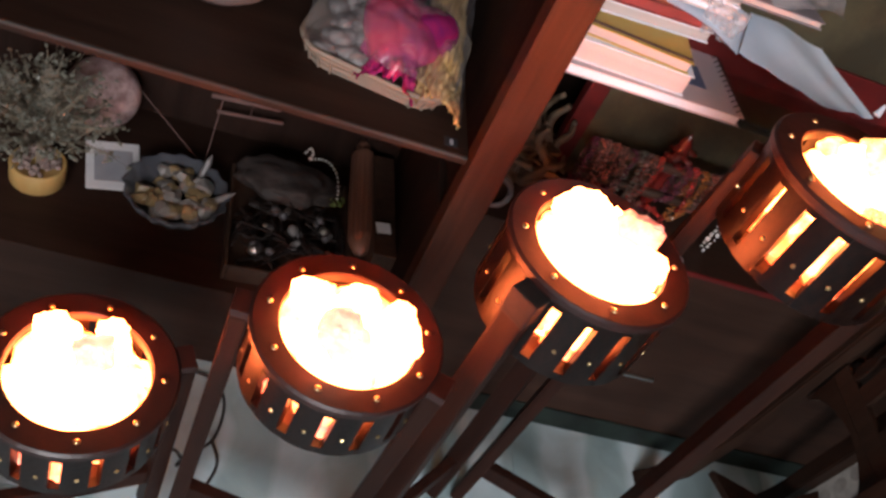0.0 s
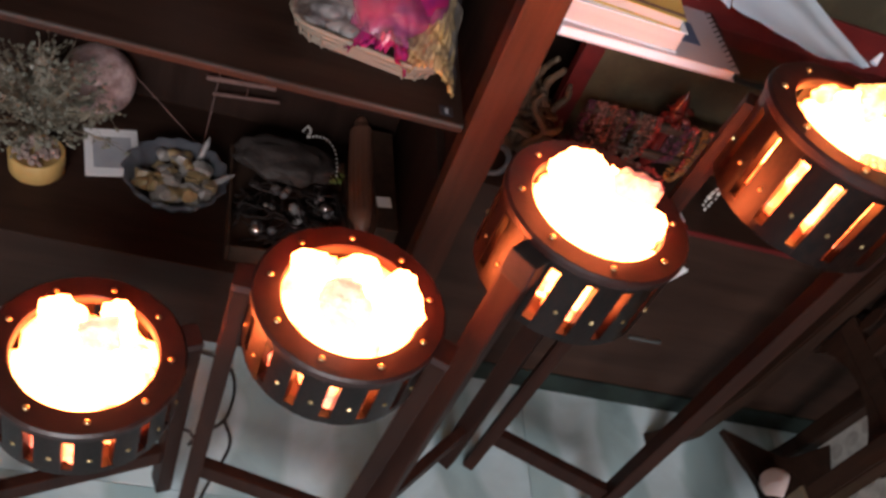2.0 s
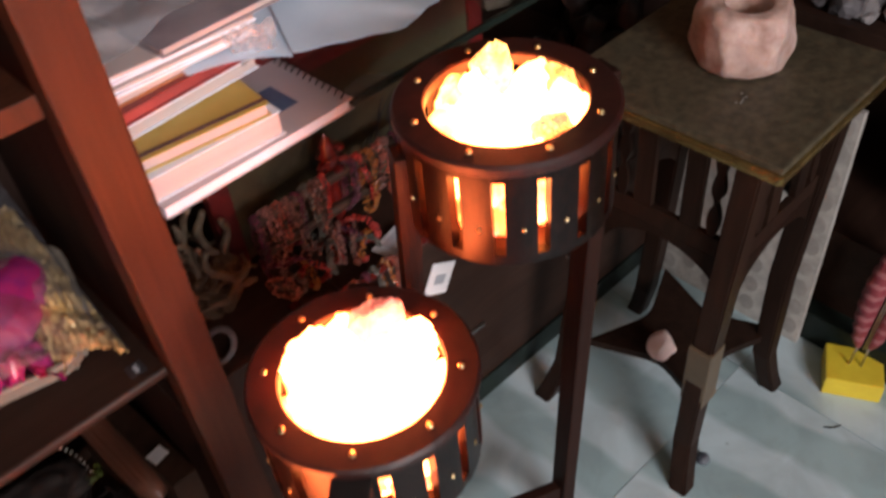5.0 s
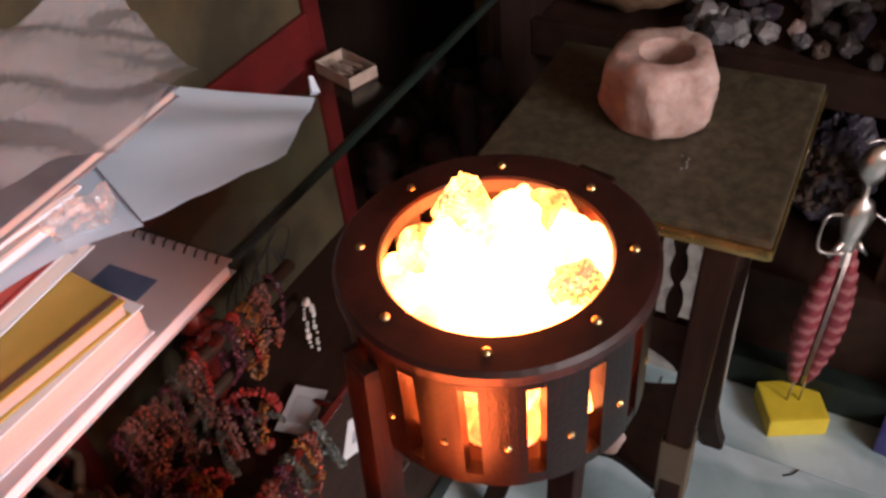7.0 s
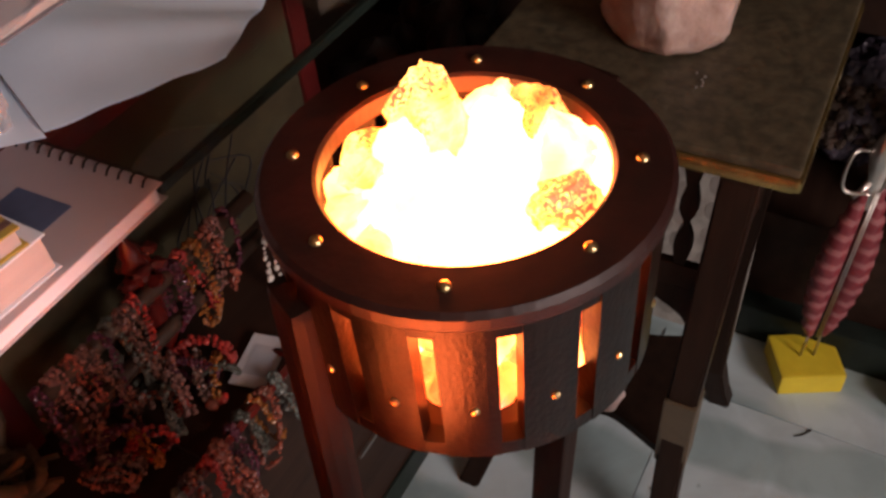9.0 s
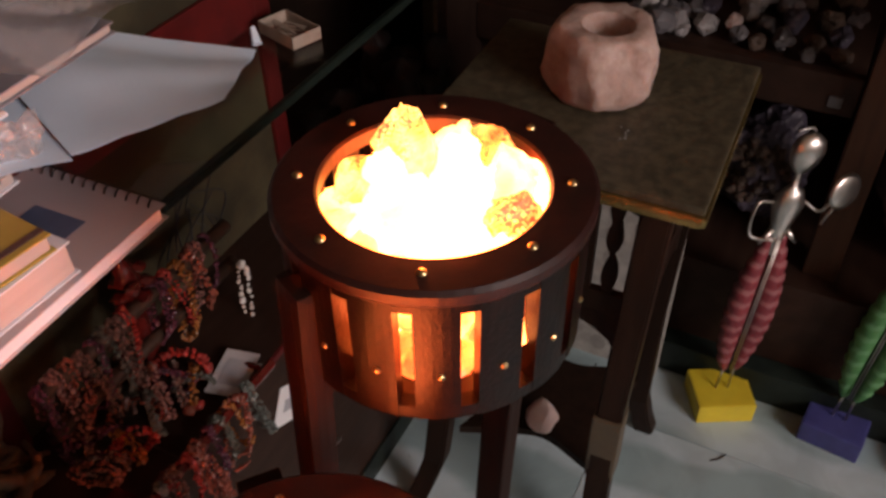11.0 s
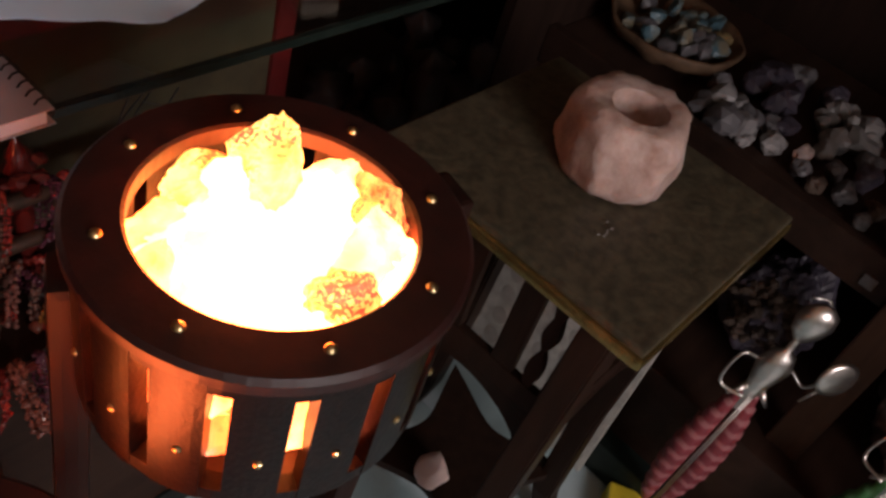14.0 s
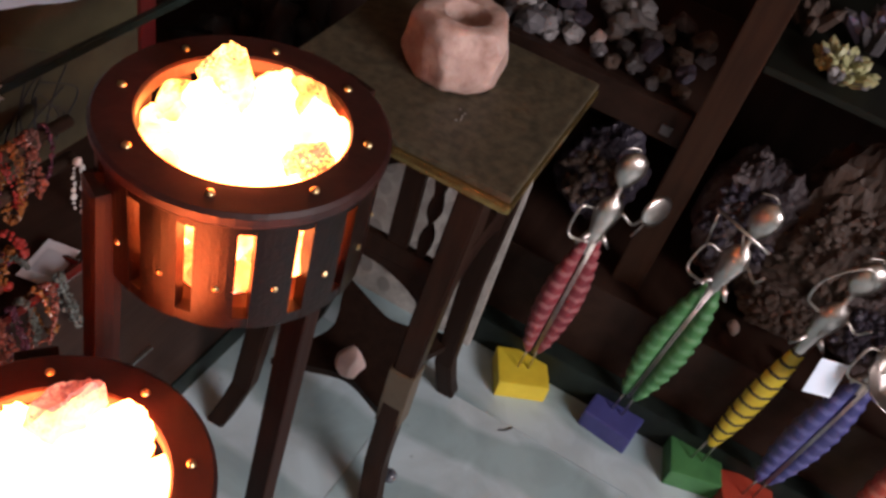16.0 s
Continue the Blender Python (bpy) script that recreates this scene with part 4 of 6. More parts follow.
_planes += [(Vector((math.cos(a), math.sin(a), _rng.uniform(0.6, 0.9))).normalized(), _rng.uniform(0.066, 0.071)) for a in [i * 1.05 + _rng.uniform(-0.25, 0.25) for i in range(6)]]
for _v in _bm.verts:
    _r = math.hypot(_v.co.x, _v.co.y)
    if _r > 0.0315:
        _p = _v.co - Vector((0, 0, 0.04))
        for _nn, _d in _planes:
            _o = _p.dot(_nn) - _d
            if _o > 0:
                _p -= _nn * _o
        _p *= 1 + 0.045 * noise.noise(_v.co * 38) + 0.018 * noise.noise(_v.co * 110)
        _v.co = Vector((_p.x, _p.y, max(0.0, _p.z + 0.04)))
    if _v.co.z > 0.045:
        _v.co += Vector((-0.010, -0.002, 0)) * max(0.0, min(1.0, (0.064 - _r) / 0.03))

single("candle_holder", _bm, M_CANDLE, "pale pink rough salt candle holder with a hollow top", "candle holder", Matrix.Translation((0.515, 0.030, 0.7227)) @ Matrix.Rotation(0.35, 4, "Z") @ Matrix.Diagonal((1.06, 1.06, 1.06, 1)), smooth=True)
_bm = bmesh.new()
_rng = random.Random(4)
for _k in range(7):
    rock(_bm, (_rng.uniform(-0.014, 0.014), _rng.uniform(-0.008, 0.008), 0.0015), (0.0026, 0.0014, 0.0009), _k, 1)
single("salt_crumbs", _bm, M_CHIP, "loose white crumbs of salt on the tabletop", "crumbs", pose(0.425, -0.028, 0.7232), kind="stuff")
_bm = bmesh.new()
rock(_bm, (0, 0, 0.024), (0.030, 0.027, 0.027), 77, 3, 0.12, 1.0)
single("stone_cube", _bm, M_CUBE, "small pale pink stone block on the lower table shelf", "stone", pose(0.420, 0.030, 0.1535))

# floral board behind the table
_fb = thing("floral_board", "white floral-printed laminate board leaning behind the table", "board")
part("board", boxed(0.736, 0.748, -0.088, 0.262, 0.001, 0.560, 0.001), M_FLORAL, _fb)
_md = None
for _i in range(7):
    for _j in range(10):
        if _md is None:
            _bm = bmesh.new()
            lathe(_bm, [(0.0005, 0.0006), (0.014, 0.0005), (0.0155, 0.0)], 12)
            bmesh.ops.transform(_bm, matrix=Matrix.Rotation(radians(-90), 4, "Y") @ Matrix.Diagonal((1.35, 1, 1, 1)), verts=_bm.verts)
            _md = part("medallion", _bm, M_MEDALLION, _fb, "grey printed oval")
            _o = _md
        else:
            _o = new("medallion", _md.data)
            _o.parent = _fb
        _o.location = (0.7359, -0.065 + 0.048 * _i, 0.04 + 0.054 * _j + 0.027 * (_i % 2))

# ---- figures in a row before the side shelves ----
def merge_lathe(bm, profile, n, m):
    d = bmesh.new()
    lathe(d, profile, n)
    bmesh.ops.transform(d, matrix=m, verts=d.verts)
    me = bpy.data.meshes.new("tmp")
    d.to_mesh(me)
    d.free()
    bm.from_mesh(me)
    bpy.data.meshes.remove(me)


def figure(colour, base_colour, rib, m, prop, height, wide):
    bm = bmesh.new()
    box(bm, -0.052, 0.052, -0.046, 0.046, 0, 0.045, 0.005)
    base_faces = set(bm.faces)
    groove = set()
    # carved legs, tapering at both ends, ridged all the way
    for sx in (-1, 1) if wide else (0,):
        prev = None
        n = 66
        for i in range(n + 1):
            u = i / n
            w = 0.003 + (0.0270 if sx else 0.0215) * math.sin(math.pi * min(1, u * 0.86 + 0.10)) ** 0.8
            w += 0.0042 * ((u * 11) % 1.0) - 0.002
            z = 0.095 + (height - 0.095) * u
            c = sx * (0.004 + w * 0.62)
            ring = [bm.verts.new((c + math.cos(a) * w * (0.66 if sx else 1), math.sin(a) * w * 0.62, z + 0.004 * abs(math.cos(a)))) for a in [k * math.pi / 4 for k in range(8)]]
            if prev:
                for j in range(8):
                    fc = bm.faces.new((prev[j], prev[(j + 1) % 8], ring[(j + 1) % 8], ring[j]))
                    # faces at the thin start of each ridge take the groove colour
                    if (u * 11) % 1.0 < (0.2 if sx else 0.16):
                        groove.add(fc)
            else:
                bm.faces.new(list(reversed(ring)))
            prev = ring
        bm.faces.new(prev)
    leg_faces = set(bm.faces) - base_faces
    for sx in (-1, 1):
        tube(bm, [(sx * 0.011, 0, 0.044), (sx * 0.009, 0, 0.115)], 0.0021, 6)
        if wide:
            tube(bm, [(sx * 0.0022, -0.0105, 0.10), (sx * 0.0022, -0.0125, height)], 0.0015, 5)
    # torso of bent tin with two flaps, neck, spoon-shaped head, wire arms
    merge_lathe(bm, [(0.010, height - 0.035), (0.013, height), (0.016, height + 0.02), (0.026, height + 0.06), (0.018, height + 0.085), (0.006, height + 0.094), (0.005, height + 0.125)], 14, Matrix.Diagonal((1, 0.6, 1, 1)))
    for i in (-1, 1):
        tube(bm, [(i * 0.010, 0, height + 0.012), (i * 0.030, -0.008, height - 0.010)], 0.007, 6, 0.35)
    merge_lathe(bm, [(0.0004, -0.036), (0.010, -0.031), (0.022, -0.014), (0.027, 0.004), (0.023, 0.022), (0.012, 0.032), (0.0004, 0.035)], 18, pose(0, -0.002, height + 0.150) @ Matrix.Diagonal((1, 0.55, 1, 1)))
    tube(bm, arc_points([(0.004, 0, height + 0.186), (-0.008, -0.008, height + 0.198), (-0.030, -0.012, height + 0.196)], 5), 0.0016, 5)
    hs = height + 0.064
    if prop != "loop":
        tube(bm, arc_points([(-0.024, 0, hs), (-0.052, -0.010, hs + 0.004), (-0.055, -0.020, hs - 0.046), (-0.018, -0.030, hs - 0.050)], 5), 0.0026, 6)
    tube(bm, arc_points([(0.024, 0, hs), (0.046, -0.010, hs - 0.012), (0.054, -0.022, hs + 0.012)], 5), 0.0026, 6)
    if prop == "disc":
        merge_lathe(bm, [(0.0005, 0.004), (0.022, 0.003), (0.029, 0.0), (0.0275, -0.002), (0.0005, 0.001)], 22, pose(0.066, -0.026, hs + 0.034, 80, 0, 20))
        tube(bm, [(0.050, -0.022, hs - 0.028), (0.060, -0.026, hs + 0.012)], 0.002, 5)
    elif prop == "frame":
        tube(bm, [(-0.072, -0.030, hs + 0.082), (0.036, -0.040, hs + 0.064)], 0.003, 6)
        tube(bm, [(-0.066, -0.030, hs + 0.081), (-0.053, -0.012, hs + 0.004)], 0.0025, 5)
        tube(bm, [(-0.016, -0.036, hs + 0.073), (0.004, -0.008, hs + 0.016)], 0.0025, 5)
    elif prop == "loop":
        tube(bm, arc_points([(-0.022, 0, hs), (-0.060, -0.012, hs + 0.030), (-0.062, -0.020, hs + 0.085), (-0.020, -0.02, hs + 0.12), (0.012, -0.014, hs + 0.08)], 6), 0.0027, 6)
    elif prop == "bowl":
        merge_lathe(bm, [(0.0005, -0.024), (0.026, -0.017), (0.044, 0.004), (0.048, 0.006), (0.043, 0.002), (0.024, -0.013), (0.0005, -0.020)], 24, pose(0.006, -0.038, hs - 0.036, 20, 10, 0))
    for f in bm.faces:
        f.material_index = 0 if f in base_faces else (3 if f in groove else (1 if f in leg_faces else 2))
        f.smooth = f not in base_faces
    return single("metal_figurine", bm, [base_colour, colour, M_SPOON, rib], "tin figurine on a painted block", "figurine", m, group="row of tin figurines")


RIBS = {M_SKIRTRED.name: mat("pale_crimson_rib", (0.33, 0.10, 0.105), None, 20, 0.5), M_BASEGREEN.name: mat("pale_green_rib", (0.070, 0.29, 0.130), None, 20, 0.5),
        M_BASEBLUE.name: mat("pale_blue_rib", (0.110, 0.120, 0.32), None, 20, 0.5), M_BASERED.name: mat("pale_red_rib", (0.52, 0.12, 0.08), None, 20, 0.5)}
for _x, _y, _rz, _lx, _ly, _c, _b, _p, _s, _h, _lab in (
        (0.722, -0.210, -62, 0.100, -0.034, M_SKIRTRED, M_BASEYELLOW, "disc", 1, 0.388, "tin figurine with crimson legs on a yellow block"),
        (0.742, -0.411, -97, 0.120, -0.084, M_BASEGREEN, M_BASEBLUE, "frame", 2, 0.396, "tin figurine with green legs on a blue block"),
        (0.736, -0.583, -74, 0.060, -0.080, M_BASEYELLOW, M_BASEGREEN, "loop", 3, 0.405, "tin figurine with yellow ridged legs on a green block"),
        (0.720, -0.692, -70, 0.080, -0.080, M_BASEBLUE, M_BASERED, "bowl", 4, 0.400, "tin figurine with blue legs on a red block"),
        (0.725, -0.862, -84, 0.080, -0.060, M_BASERED, M_BASEYELLOW, "disc", 5, 0.400, "tin figurine with red ridged legs on a yellow block")):
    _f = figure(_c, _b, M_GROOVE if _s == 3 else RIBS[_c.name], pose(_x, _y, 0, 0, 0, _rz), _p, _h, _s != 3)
    _back = Matrix.Rotation(radians(-_rz), 3, "Z") @ Vector((_lx, _ly, 0))
    for _v in _f.data.vertices:
        _v.co += _back * max(0.0, _v.co.z - 0.045)
    _f["label"] = _lab


# ---- on the shelf of the left bay: wicker basket wrapped in cellophane ----
def rounded_rect(w, d, r, n=6):
    out = []
    for cx, cy, a0 in ((w / 2 - r, d / 2 - r, 0), (-w / 2 + r, d / 2 - r, 90), (-w / 2 + r, -d / 2 + r, 180), (w / 2 - r, -d / 2 + r, 270)):
        for i in range(n + 1):
            a = radians(a0 + 90 * i / n)
            out.append(Vector((cx + r * math.cos(a), cy + r * math.sin(a), 0)))
    return out


BX, BY, BZ, BW, BD = -0.470, 0.438, 0.6285, 0.238, 0.250
basket = thing("wicker_basket", "cream wicker basket of white pebbles, open under cellophane", "basket", pose(BX, BY, BZ, 0, 0, -12))
for _k in range(5):
    _pts = rounded_rect(BW - 0.030 + _k * 0.007, BD - 0.036 + _k * 0.007, 0.055)
    _bm = bmesh.new()
    tube(_bm, [p + Vector((0, 0, 0.005 + _k * 0.0062 + 0.0012 * math.sin(i * 1.7 + _k * 3))) for i, p in enumerate(_pts + [_pts[0]])], 0.0036 if _k < 4 else 0.0046, 6)
    part("withy", _bm, M_WICKER, basket)
_pts = rounded_rect(BW - 0.008, BD - 0.008, 0.055, 8)
for _k, _p in enumerate(_pts[::2]):
    _bm = bmesh.new()
    _q = _p * 0.93
    tube(_bm, [(_q.x, _q.y, 0.001), (_p.x, _p.y, 0.029)], 0.0022, 5)
    part("stake", _bm, M_WICKER, basket)
_bm = bmesh.new()
_base = rounded_rect(BW - 0.034, BD - 0.034, 0.04)
_lo, _hi = [_bm.verts.new(p) for p in _base], [_bm.verts.new(p + Vector((0, 0, 0.005))) for p in _base]
_bm.faces.new(list(reversed(_lo)))
_bm.faces.new(_hi)
for _i in range(len(_base)):
    _bm.faces.new((_lo[_i], _lo[(_i + 1) % len(_base)], _hi[(_i + 1) % len(_base)], _hi[_i]))
part("bottom", _bm, M_WICKER, basket)
_rng = random.Random(21)
for _k in range(34):
    _bm = bmesh.new()
    rock(_bm, (0, 0, 0), (_rng.uniform(0.013, 0.021), _rng.uniform(0.011, 0.016), _rng.uniform(0.009, 0.013)), 300 + _k, 2, 0.12)
    _lx, _ly = _rng.uniform(-0.10, -0.005), _rng.uniform(-0.098, 0.10)
    _lx, _ly = _lx * 0.978 + _ly * 0.208, _ly * 0.978 - _lx * 0.208
    single("pebble", _bm, M_PEBBLE, "smooth white pebble heaped in the wicker basket", "pebble",
           pose(BX + _lx, BY + _ly, BZ + 0.020 + 0.026 * _rng.random() * (1 - abs(_lx) * 5)), group="pebbles in the basket", smooth=True)
# pink satin heart cushion
_bm = bmesh.new()
_r = bmesh.ops.create_uvsphere(_bm, u_segments=36, v_segments=22, radius=1)
for _v in _r["verts"]:
    _x, _y, _z = _v.co
    _hy = _y + 0.62 * abs(_x) ** 0.9 - 0.25
    _v.co = Vector((_x * 0.074, _hy * 0.076, _z * (0.034 + 0.006 * noise.noise(_v.co * 2.2))))
    _v.co += Vector((0, 0, 0.0022 * noise.noise(_v.co * 45)))
single("heart_cushion", _bm, M_PINK, "bright pink satin heart cushion wrapped in cellophane", "cushion", pose(-0.456, 0.416, 0.690, 14, 4, -20), smooth=True)


def crumple(u, v, seed, amp):
    p = Vector((u * 3.1 + seed, v * 3.4, seed * 0.7))
    return amp * (abs(noise.noise(p)) * 1.4 + 0.55 * abs(noise.noise(p * 2.3)) + 0.16 * abs(noise.noise(p * 5.1)))


_bm = bmesh.new()
sheet(_bm, [(-0.432, 0.300, 0.640), (-0.357, 0.274, 0.634), (-0.346, 0.60, 0.668), (-0.408, 0.60, 0.674)], 40, 70,
      lambda u, v: crumple(u * 2.4, v * 3.0, 4.2, 0.018) + 0.036 * math.sin(math.pi * u) * (1 - 0.4 * v) + 0.003 * math.sin(u * 34 + 9 * noise.noise(Vector((v * 6, u * 3, 0)))))
single("gold_tissue", _bm, M_GOLDTISSUE, "crumpled gold tissue tucked in the cellophane", "tissue")
_bm = bmesh.new()
sheet(_bm, [(-0.520, 0.312, 0.640), (-0.428, 0.292, 0.638), (-0.415, 0.60, 0.664), (-0.500, 0.60, 0.668)], 44, 60,
      lambda u, v: crumple(u * 2.2, v * 3.0, 6.4, 0.022) + 0.030 * math.sin(math.pi * u) ** 0.7 * (1 - 0.3 * v))
single("pink_tissue", _bm, M_PINK, "crumpled bright pink tissue under the heart cushion", "tissue")
_bm = bmesh.new()
sheet(_bm, [(-0.600, 0.326, 0.662), (-0.356, 0.272, 0.634), (-0.345, 0.62, 0.720), (-0.59, 0.62, 0.708)], 64, 64,
      lambda u, v: crumple(u * 0.75, v * 0.75, 9.1, 0.028) + 0.050 * math.sin(math.pi * u) ** 0.8 * math.sin(math.pi * min(1, v + 0.10)) ** 0.6)
_ce = single("cellophane_wrap", _bm, M_CELLO, "crumpled clear cellophane wrapped over the basket", "wrapping")
_ce.visible_shadow = False

# bowl of stones further along the same shelf
def bowl_profile(r, h, t):
    return [(0.0005, 0), (r * 0.45, 0), (r * 0.8, h * 0.35), (r, h), (r - t, h), (r * 0.8 - t, h * 0.38), (r * 0.42, t), (0.0005, t)]


_bm = bmesh.new()
lathe(_bm, bowl_profile(0.098, 0.075, 0.006), 40)
single("stone_bowl", _bm, M_STONEBOWL, "round grey-pink stone bowl heaped with crystals", "bowl", pose(-0.735, 0.465, 0.6285), smooth=True)
_rng = random.Random(31)
for _k in range(16):
    _a, _d = _rng.uniform(0, 6.28), 0.066 * math.sqrt(_rng.random())
    _bm = bmesh.new()
    rock(_bm, (0, 0, 0), (_rng.uniform(0.014, 0.024),) * 3, 400 + _k, 2, 0.3, 0.8)
    single("rough_crystal", _bm, _rng.choice([M_WHITESTONE, M_GREYSTONE, M_CUBE, M_BEADGREEN]), "small rough crystal heaped in the stone bowl", "crystal",
           pose(-0.735 + _d * math.cos(_a), 0.465 + _d * math.sin(_a), 0.692 + 0.016 * _rng.random()), group="crystals in the stone bowl")

# ---- bottom shelf of the left bay ----
Z2 = 0.2005
# wire tree with chip leaves
tree = thing("gem_tree", "wire gem tree with grey-green chip leaves in a birch pot", "gem tree", pose(-0.950, 0.412, Z2))
_bm = bmesh.new()
lathe(_bm, [(0.0005, 0), (0.041, 0), (0.044, 0.004), (0.045, 0.040), (0.042, 0.043), (0.038, 0.040), (0.0005, 0.033)], 32)
part("pot", _bm, M_POT, tree, "low round yellow birch-wood pot", True)
_rng = random.Random(17)
_bm = bmesh.new()
for _k in range(70):
    _a, _d = _rng.uniform(0, 6.28), 0.036 * math.sqrt(_rng.random())
    rock(_bm, (_d * math.cos(_a), _d * math.sin(_a), 0.038 + 0.008 * _rng.random()), _rng.uniform(0.004, 0.007), _k, 1, 0.3)
part("gravel", _bm, M_GRAVEL, tree, "mauve stone chips")
_tw, _lf = bmesh.new(), bmesh.new()


def leaf(bm, p, s, rng):
    d = Vector((rng.gauss(0, 1), rng.gauss(0, 1), rng.gauss(0, 0.7))).normalized()
    u = d.orthogonal().normalized()
    w = d.cross(u)
    a, b, c, e = p - d * s, p + u * s * 0.6, p + d * s, p - u * s * 0.6
    t = w * s * 0.35
    top, bot = bm.verts.new(p + t), bm.verts.new(p - t)
    ring = [bm.verts.new(q) for q in (a, b, c, e)]
    for i in range(4):
        bm.faces.new((ring[i], ring[(i + 1) % 4], top))
        bm.faces.new((ring[(i + 1) % 4], ring[i], bot))


for _k in range(60):
    _az, _el = _rng.uniform(0, 6.28), _rng.uniform(-0.2, 1.3)
    _reach = _rng.uniform(0.09, 0.138)
    _end = Vector((math.cos(_az) * math.cos(_el) * _reach, math.sin(_az) * math.cos(_el) * _reach * 0.9, 0.125 + math.sin(_el) * _reach * 0.95))
    _mid = Vector((_end.x * 0.35, _end.y * 0.35, 0.105 + 0.4 * (_end.z - 0.105)))
    _line = arc_points([(0.003 * math.cos(_az), 0.003 * math.sin(_az), 0.038), (0.004 * math.cos(_az), 0.004 * math.sin(_az), 0.085), _mid, _end], 4)
    tube(_tw, _line, 0.0012, 4, 0.5)
    for _j in range(19):
        _p = Vector(_line[-1 - _rng.randrange(5)]) + Vector((_rng.gauss(0, 0.010), _rng.gauss(0, 0.010), _rng.gauss(0, 0.009)))
        leaf(_lf, _p, _rng.uniform(0.0036, 0.0070), _rng)
        tube(_tw, [_line[-2], _p], 0.0005, 3)
tube(_tw, arc_points([(0, 0, 0.03), (0.004, 0.002, 0.06), (-0.002, 0, 0.10)], 4), 0.0052, 7, 0.6)
part("trunk", _tw, M_TWIG, tree, "twisted wire trunk and twigs")
part("leaves", _lf, M_LEAF, tree, "grey-green stone chip leaves")["kind"] = "stuff"
# rose quartz ball
_bm = bmesh.new()
bmesh.ops.create_uvsphere(_bm, u_segments=48, v_segments=28, radius=0.066)
single("quartz_ball", _bm, M_SPHERE, "cloudy rose quartz ball on the bottom shelf", "ball", pose(-0.898, 0.605, Z2 + 0.066), smooth=True)
# white card with a grey picture
card = thing("picture_card", "white card with a plain grey picture lying flat", "card", pose(-0.845, 0.492, Z2, 0, 0, 15))
_cd = part("card", boxed(-0.046, 0.046, -0.062, 0.062, 0, 0.0015, 0.0004), M_CARD, card)
part("picture", boxed(-0.032, 0.034, -0.042, 0.040, 0.0016, 0.0021), M_GREY, _cd, "grey printed picture")
# glass bowl with stones
_bm = bmesh.new()
lathe(_bm, bowl_profile(0.090, 0.046, 0.004), 48)
for _v in _bm.verts:
    _r = math.hypot(_v.co.x, _v.co.y)
    if _r > 0.055:
        _k = 1 + 0.045 * math.sin(math.atan2(_v.co.y, _v.co.x) * 16)
        _v.co.x *= _k
        _v.co.y *= _k
single("glass_bowl", _bm, M_BOWL, "fluted blue-grey glass bowl of coloured stones", "bowl", pose(-0.725, 0.430, Z2), smooth=True)
_rng = random.Random(41)
for _k in range(40):
    _a, _d = _rng.uniform(0, 6.28), 0.064 * math.sqrt(_rng.random())
    _bm = bmesh.new()
    rock(_bm, (0, 0, 0), (_rng.uniform(0.014, 0.024), _rng.uniform(0.012, 0.019), _rng.uniform(0.011, 0.017)), 500 + _k, 3, 0.18, 1.6)
    _mt = _rng.choice([M_CITRINE, M_CITRINE, M_CITRINE, M_CITRINE, M_CHIP, M_CHIP])
    _x, _y = _d * math.cos(_a), _d * math.sin(_a)
    if _x > 0.015 and _y > 0.015:
        _mt = M_TEAL if _k % 3 else M_CHIP
    single("tumbled_stone", _bm, _mt, "teal tumbled stone in the glass bowl" if _mt is M_TEAL else "honey or white tumbled stone in the glass bowl", "stone",
           pose(-0.725 + _x, 0.430 + _y, Z2 + 0.021 + 0.018 * _rng.random() + 0.12 * max(0.0, _d - 0.03)), group="stones in the glass bowl")
for _b, _d, _l in (((0.030, 0.045, 0.030), (0.16, 0.45, 0.55), 0.058), ((0.055, -0.005, 0.030), (0.75, 0.45, 0.35), 0.056)):
    _bm = bmesh.new()
    crystal(_bm, _b, _d, _l, 0.0062)
    single("crystal_point", _bm, M_WHITESTONE, "clear six-sided crystal point leaning in the glass bowl", "crystal", pose(-0.725, 0.430, Z2))
# carved tray with twisted jewellery
tray = thing("carved_tray", "dark carved wooden tray full of tangled jewellery", "tray", pose(-0.520, 0.430, Z2, 0, 0, 6))
part("bottom", boxed(-0.105, 0.105, -0.125, 0.125, 0, 0.010, 0.002), M_TRAY, tray)
for _x0, _x1, _y0, _y1 in ((-0.112, -0.1055, -0.130, 0.130), (0.1055, 0.112, -0.130, 0.130), (-0.105, 0.105, -0.132, -0.1255), (-0.105, 0.105, 0.1255, 0.132)):
    part("side", boxed(_x0, _x1, _y0, _y1, 0, 0.036, 0.0025), M_TRAY, tray)
_rng = random.Random(51)
_bm = bmesh.new()
for _k in range(70):
    _c = Vector((_rng.uniform(-0.08, 0.085), _rng.uniform(-0.105, 0.045), 0.018 + 0.030 * _rng.random()))
    _pts = [_c + Vector((_rng.gauss(0, 0.022), _rng.gauss(0, 0.022), _rng.gauss(0, 0.006))) for _ in range(4)]
    for _p in _pts:
        _p.x, _p.y, _p.z = max(-0.10, min(0.10, _p.x)), max(-0.12, min(0.12, _p.y)), max(0.013, _p.z)
    tube(_bm, arc_points(_pts, 4), _rng.uniform(0.0012, 0.0030), 5)
single("tangled_jewellery", _bm, M_CHAR, "black tangled cords and chains in the tray", "jewellery", pose(-0.520, 0.430, Z2, 0, 0, 6), kind="stuff")
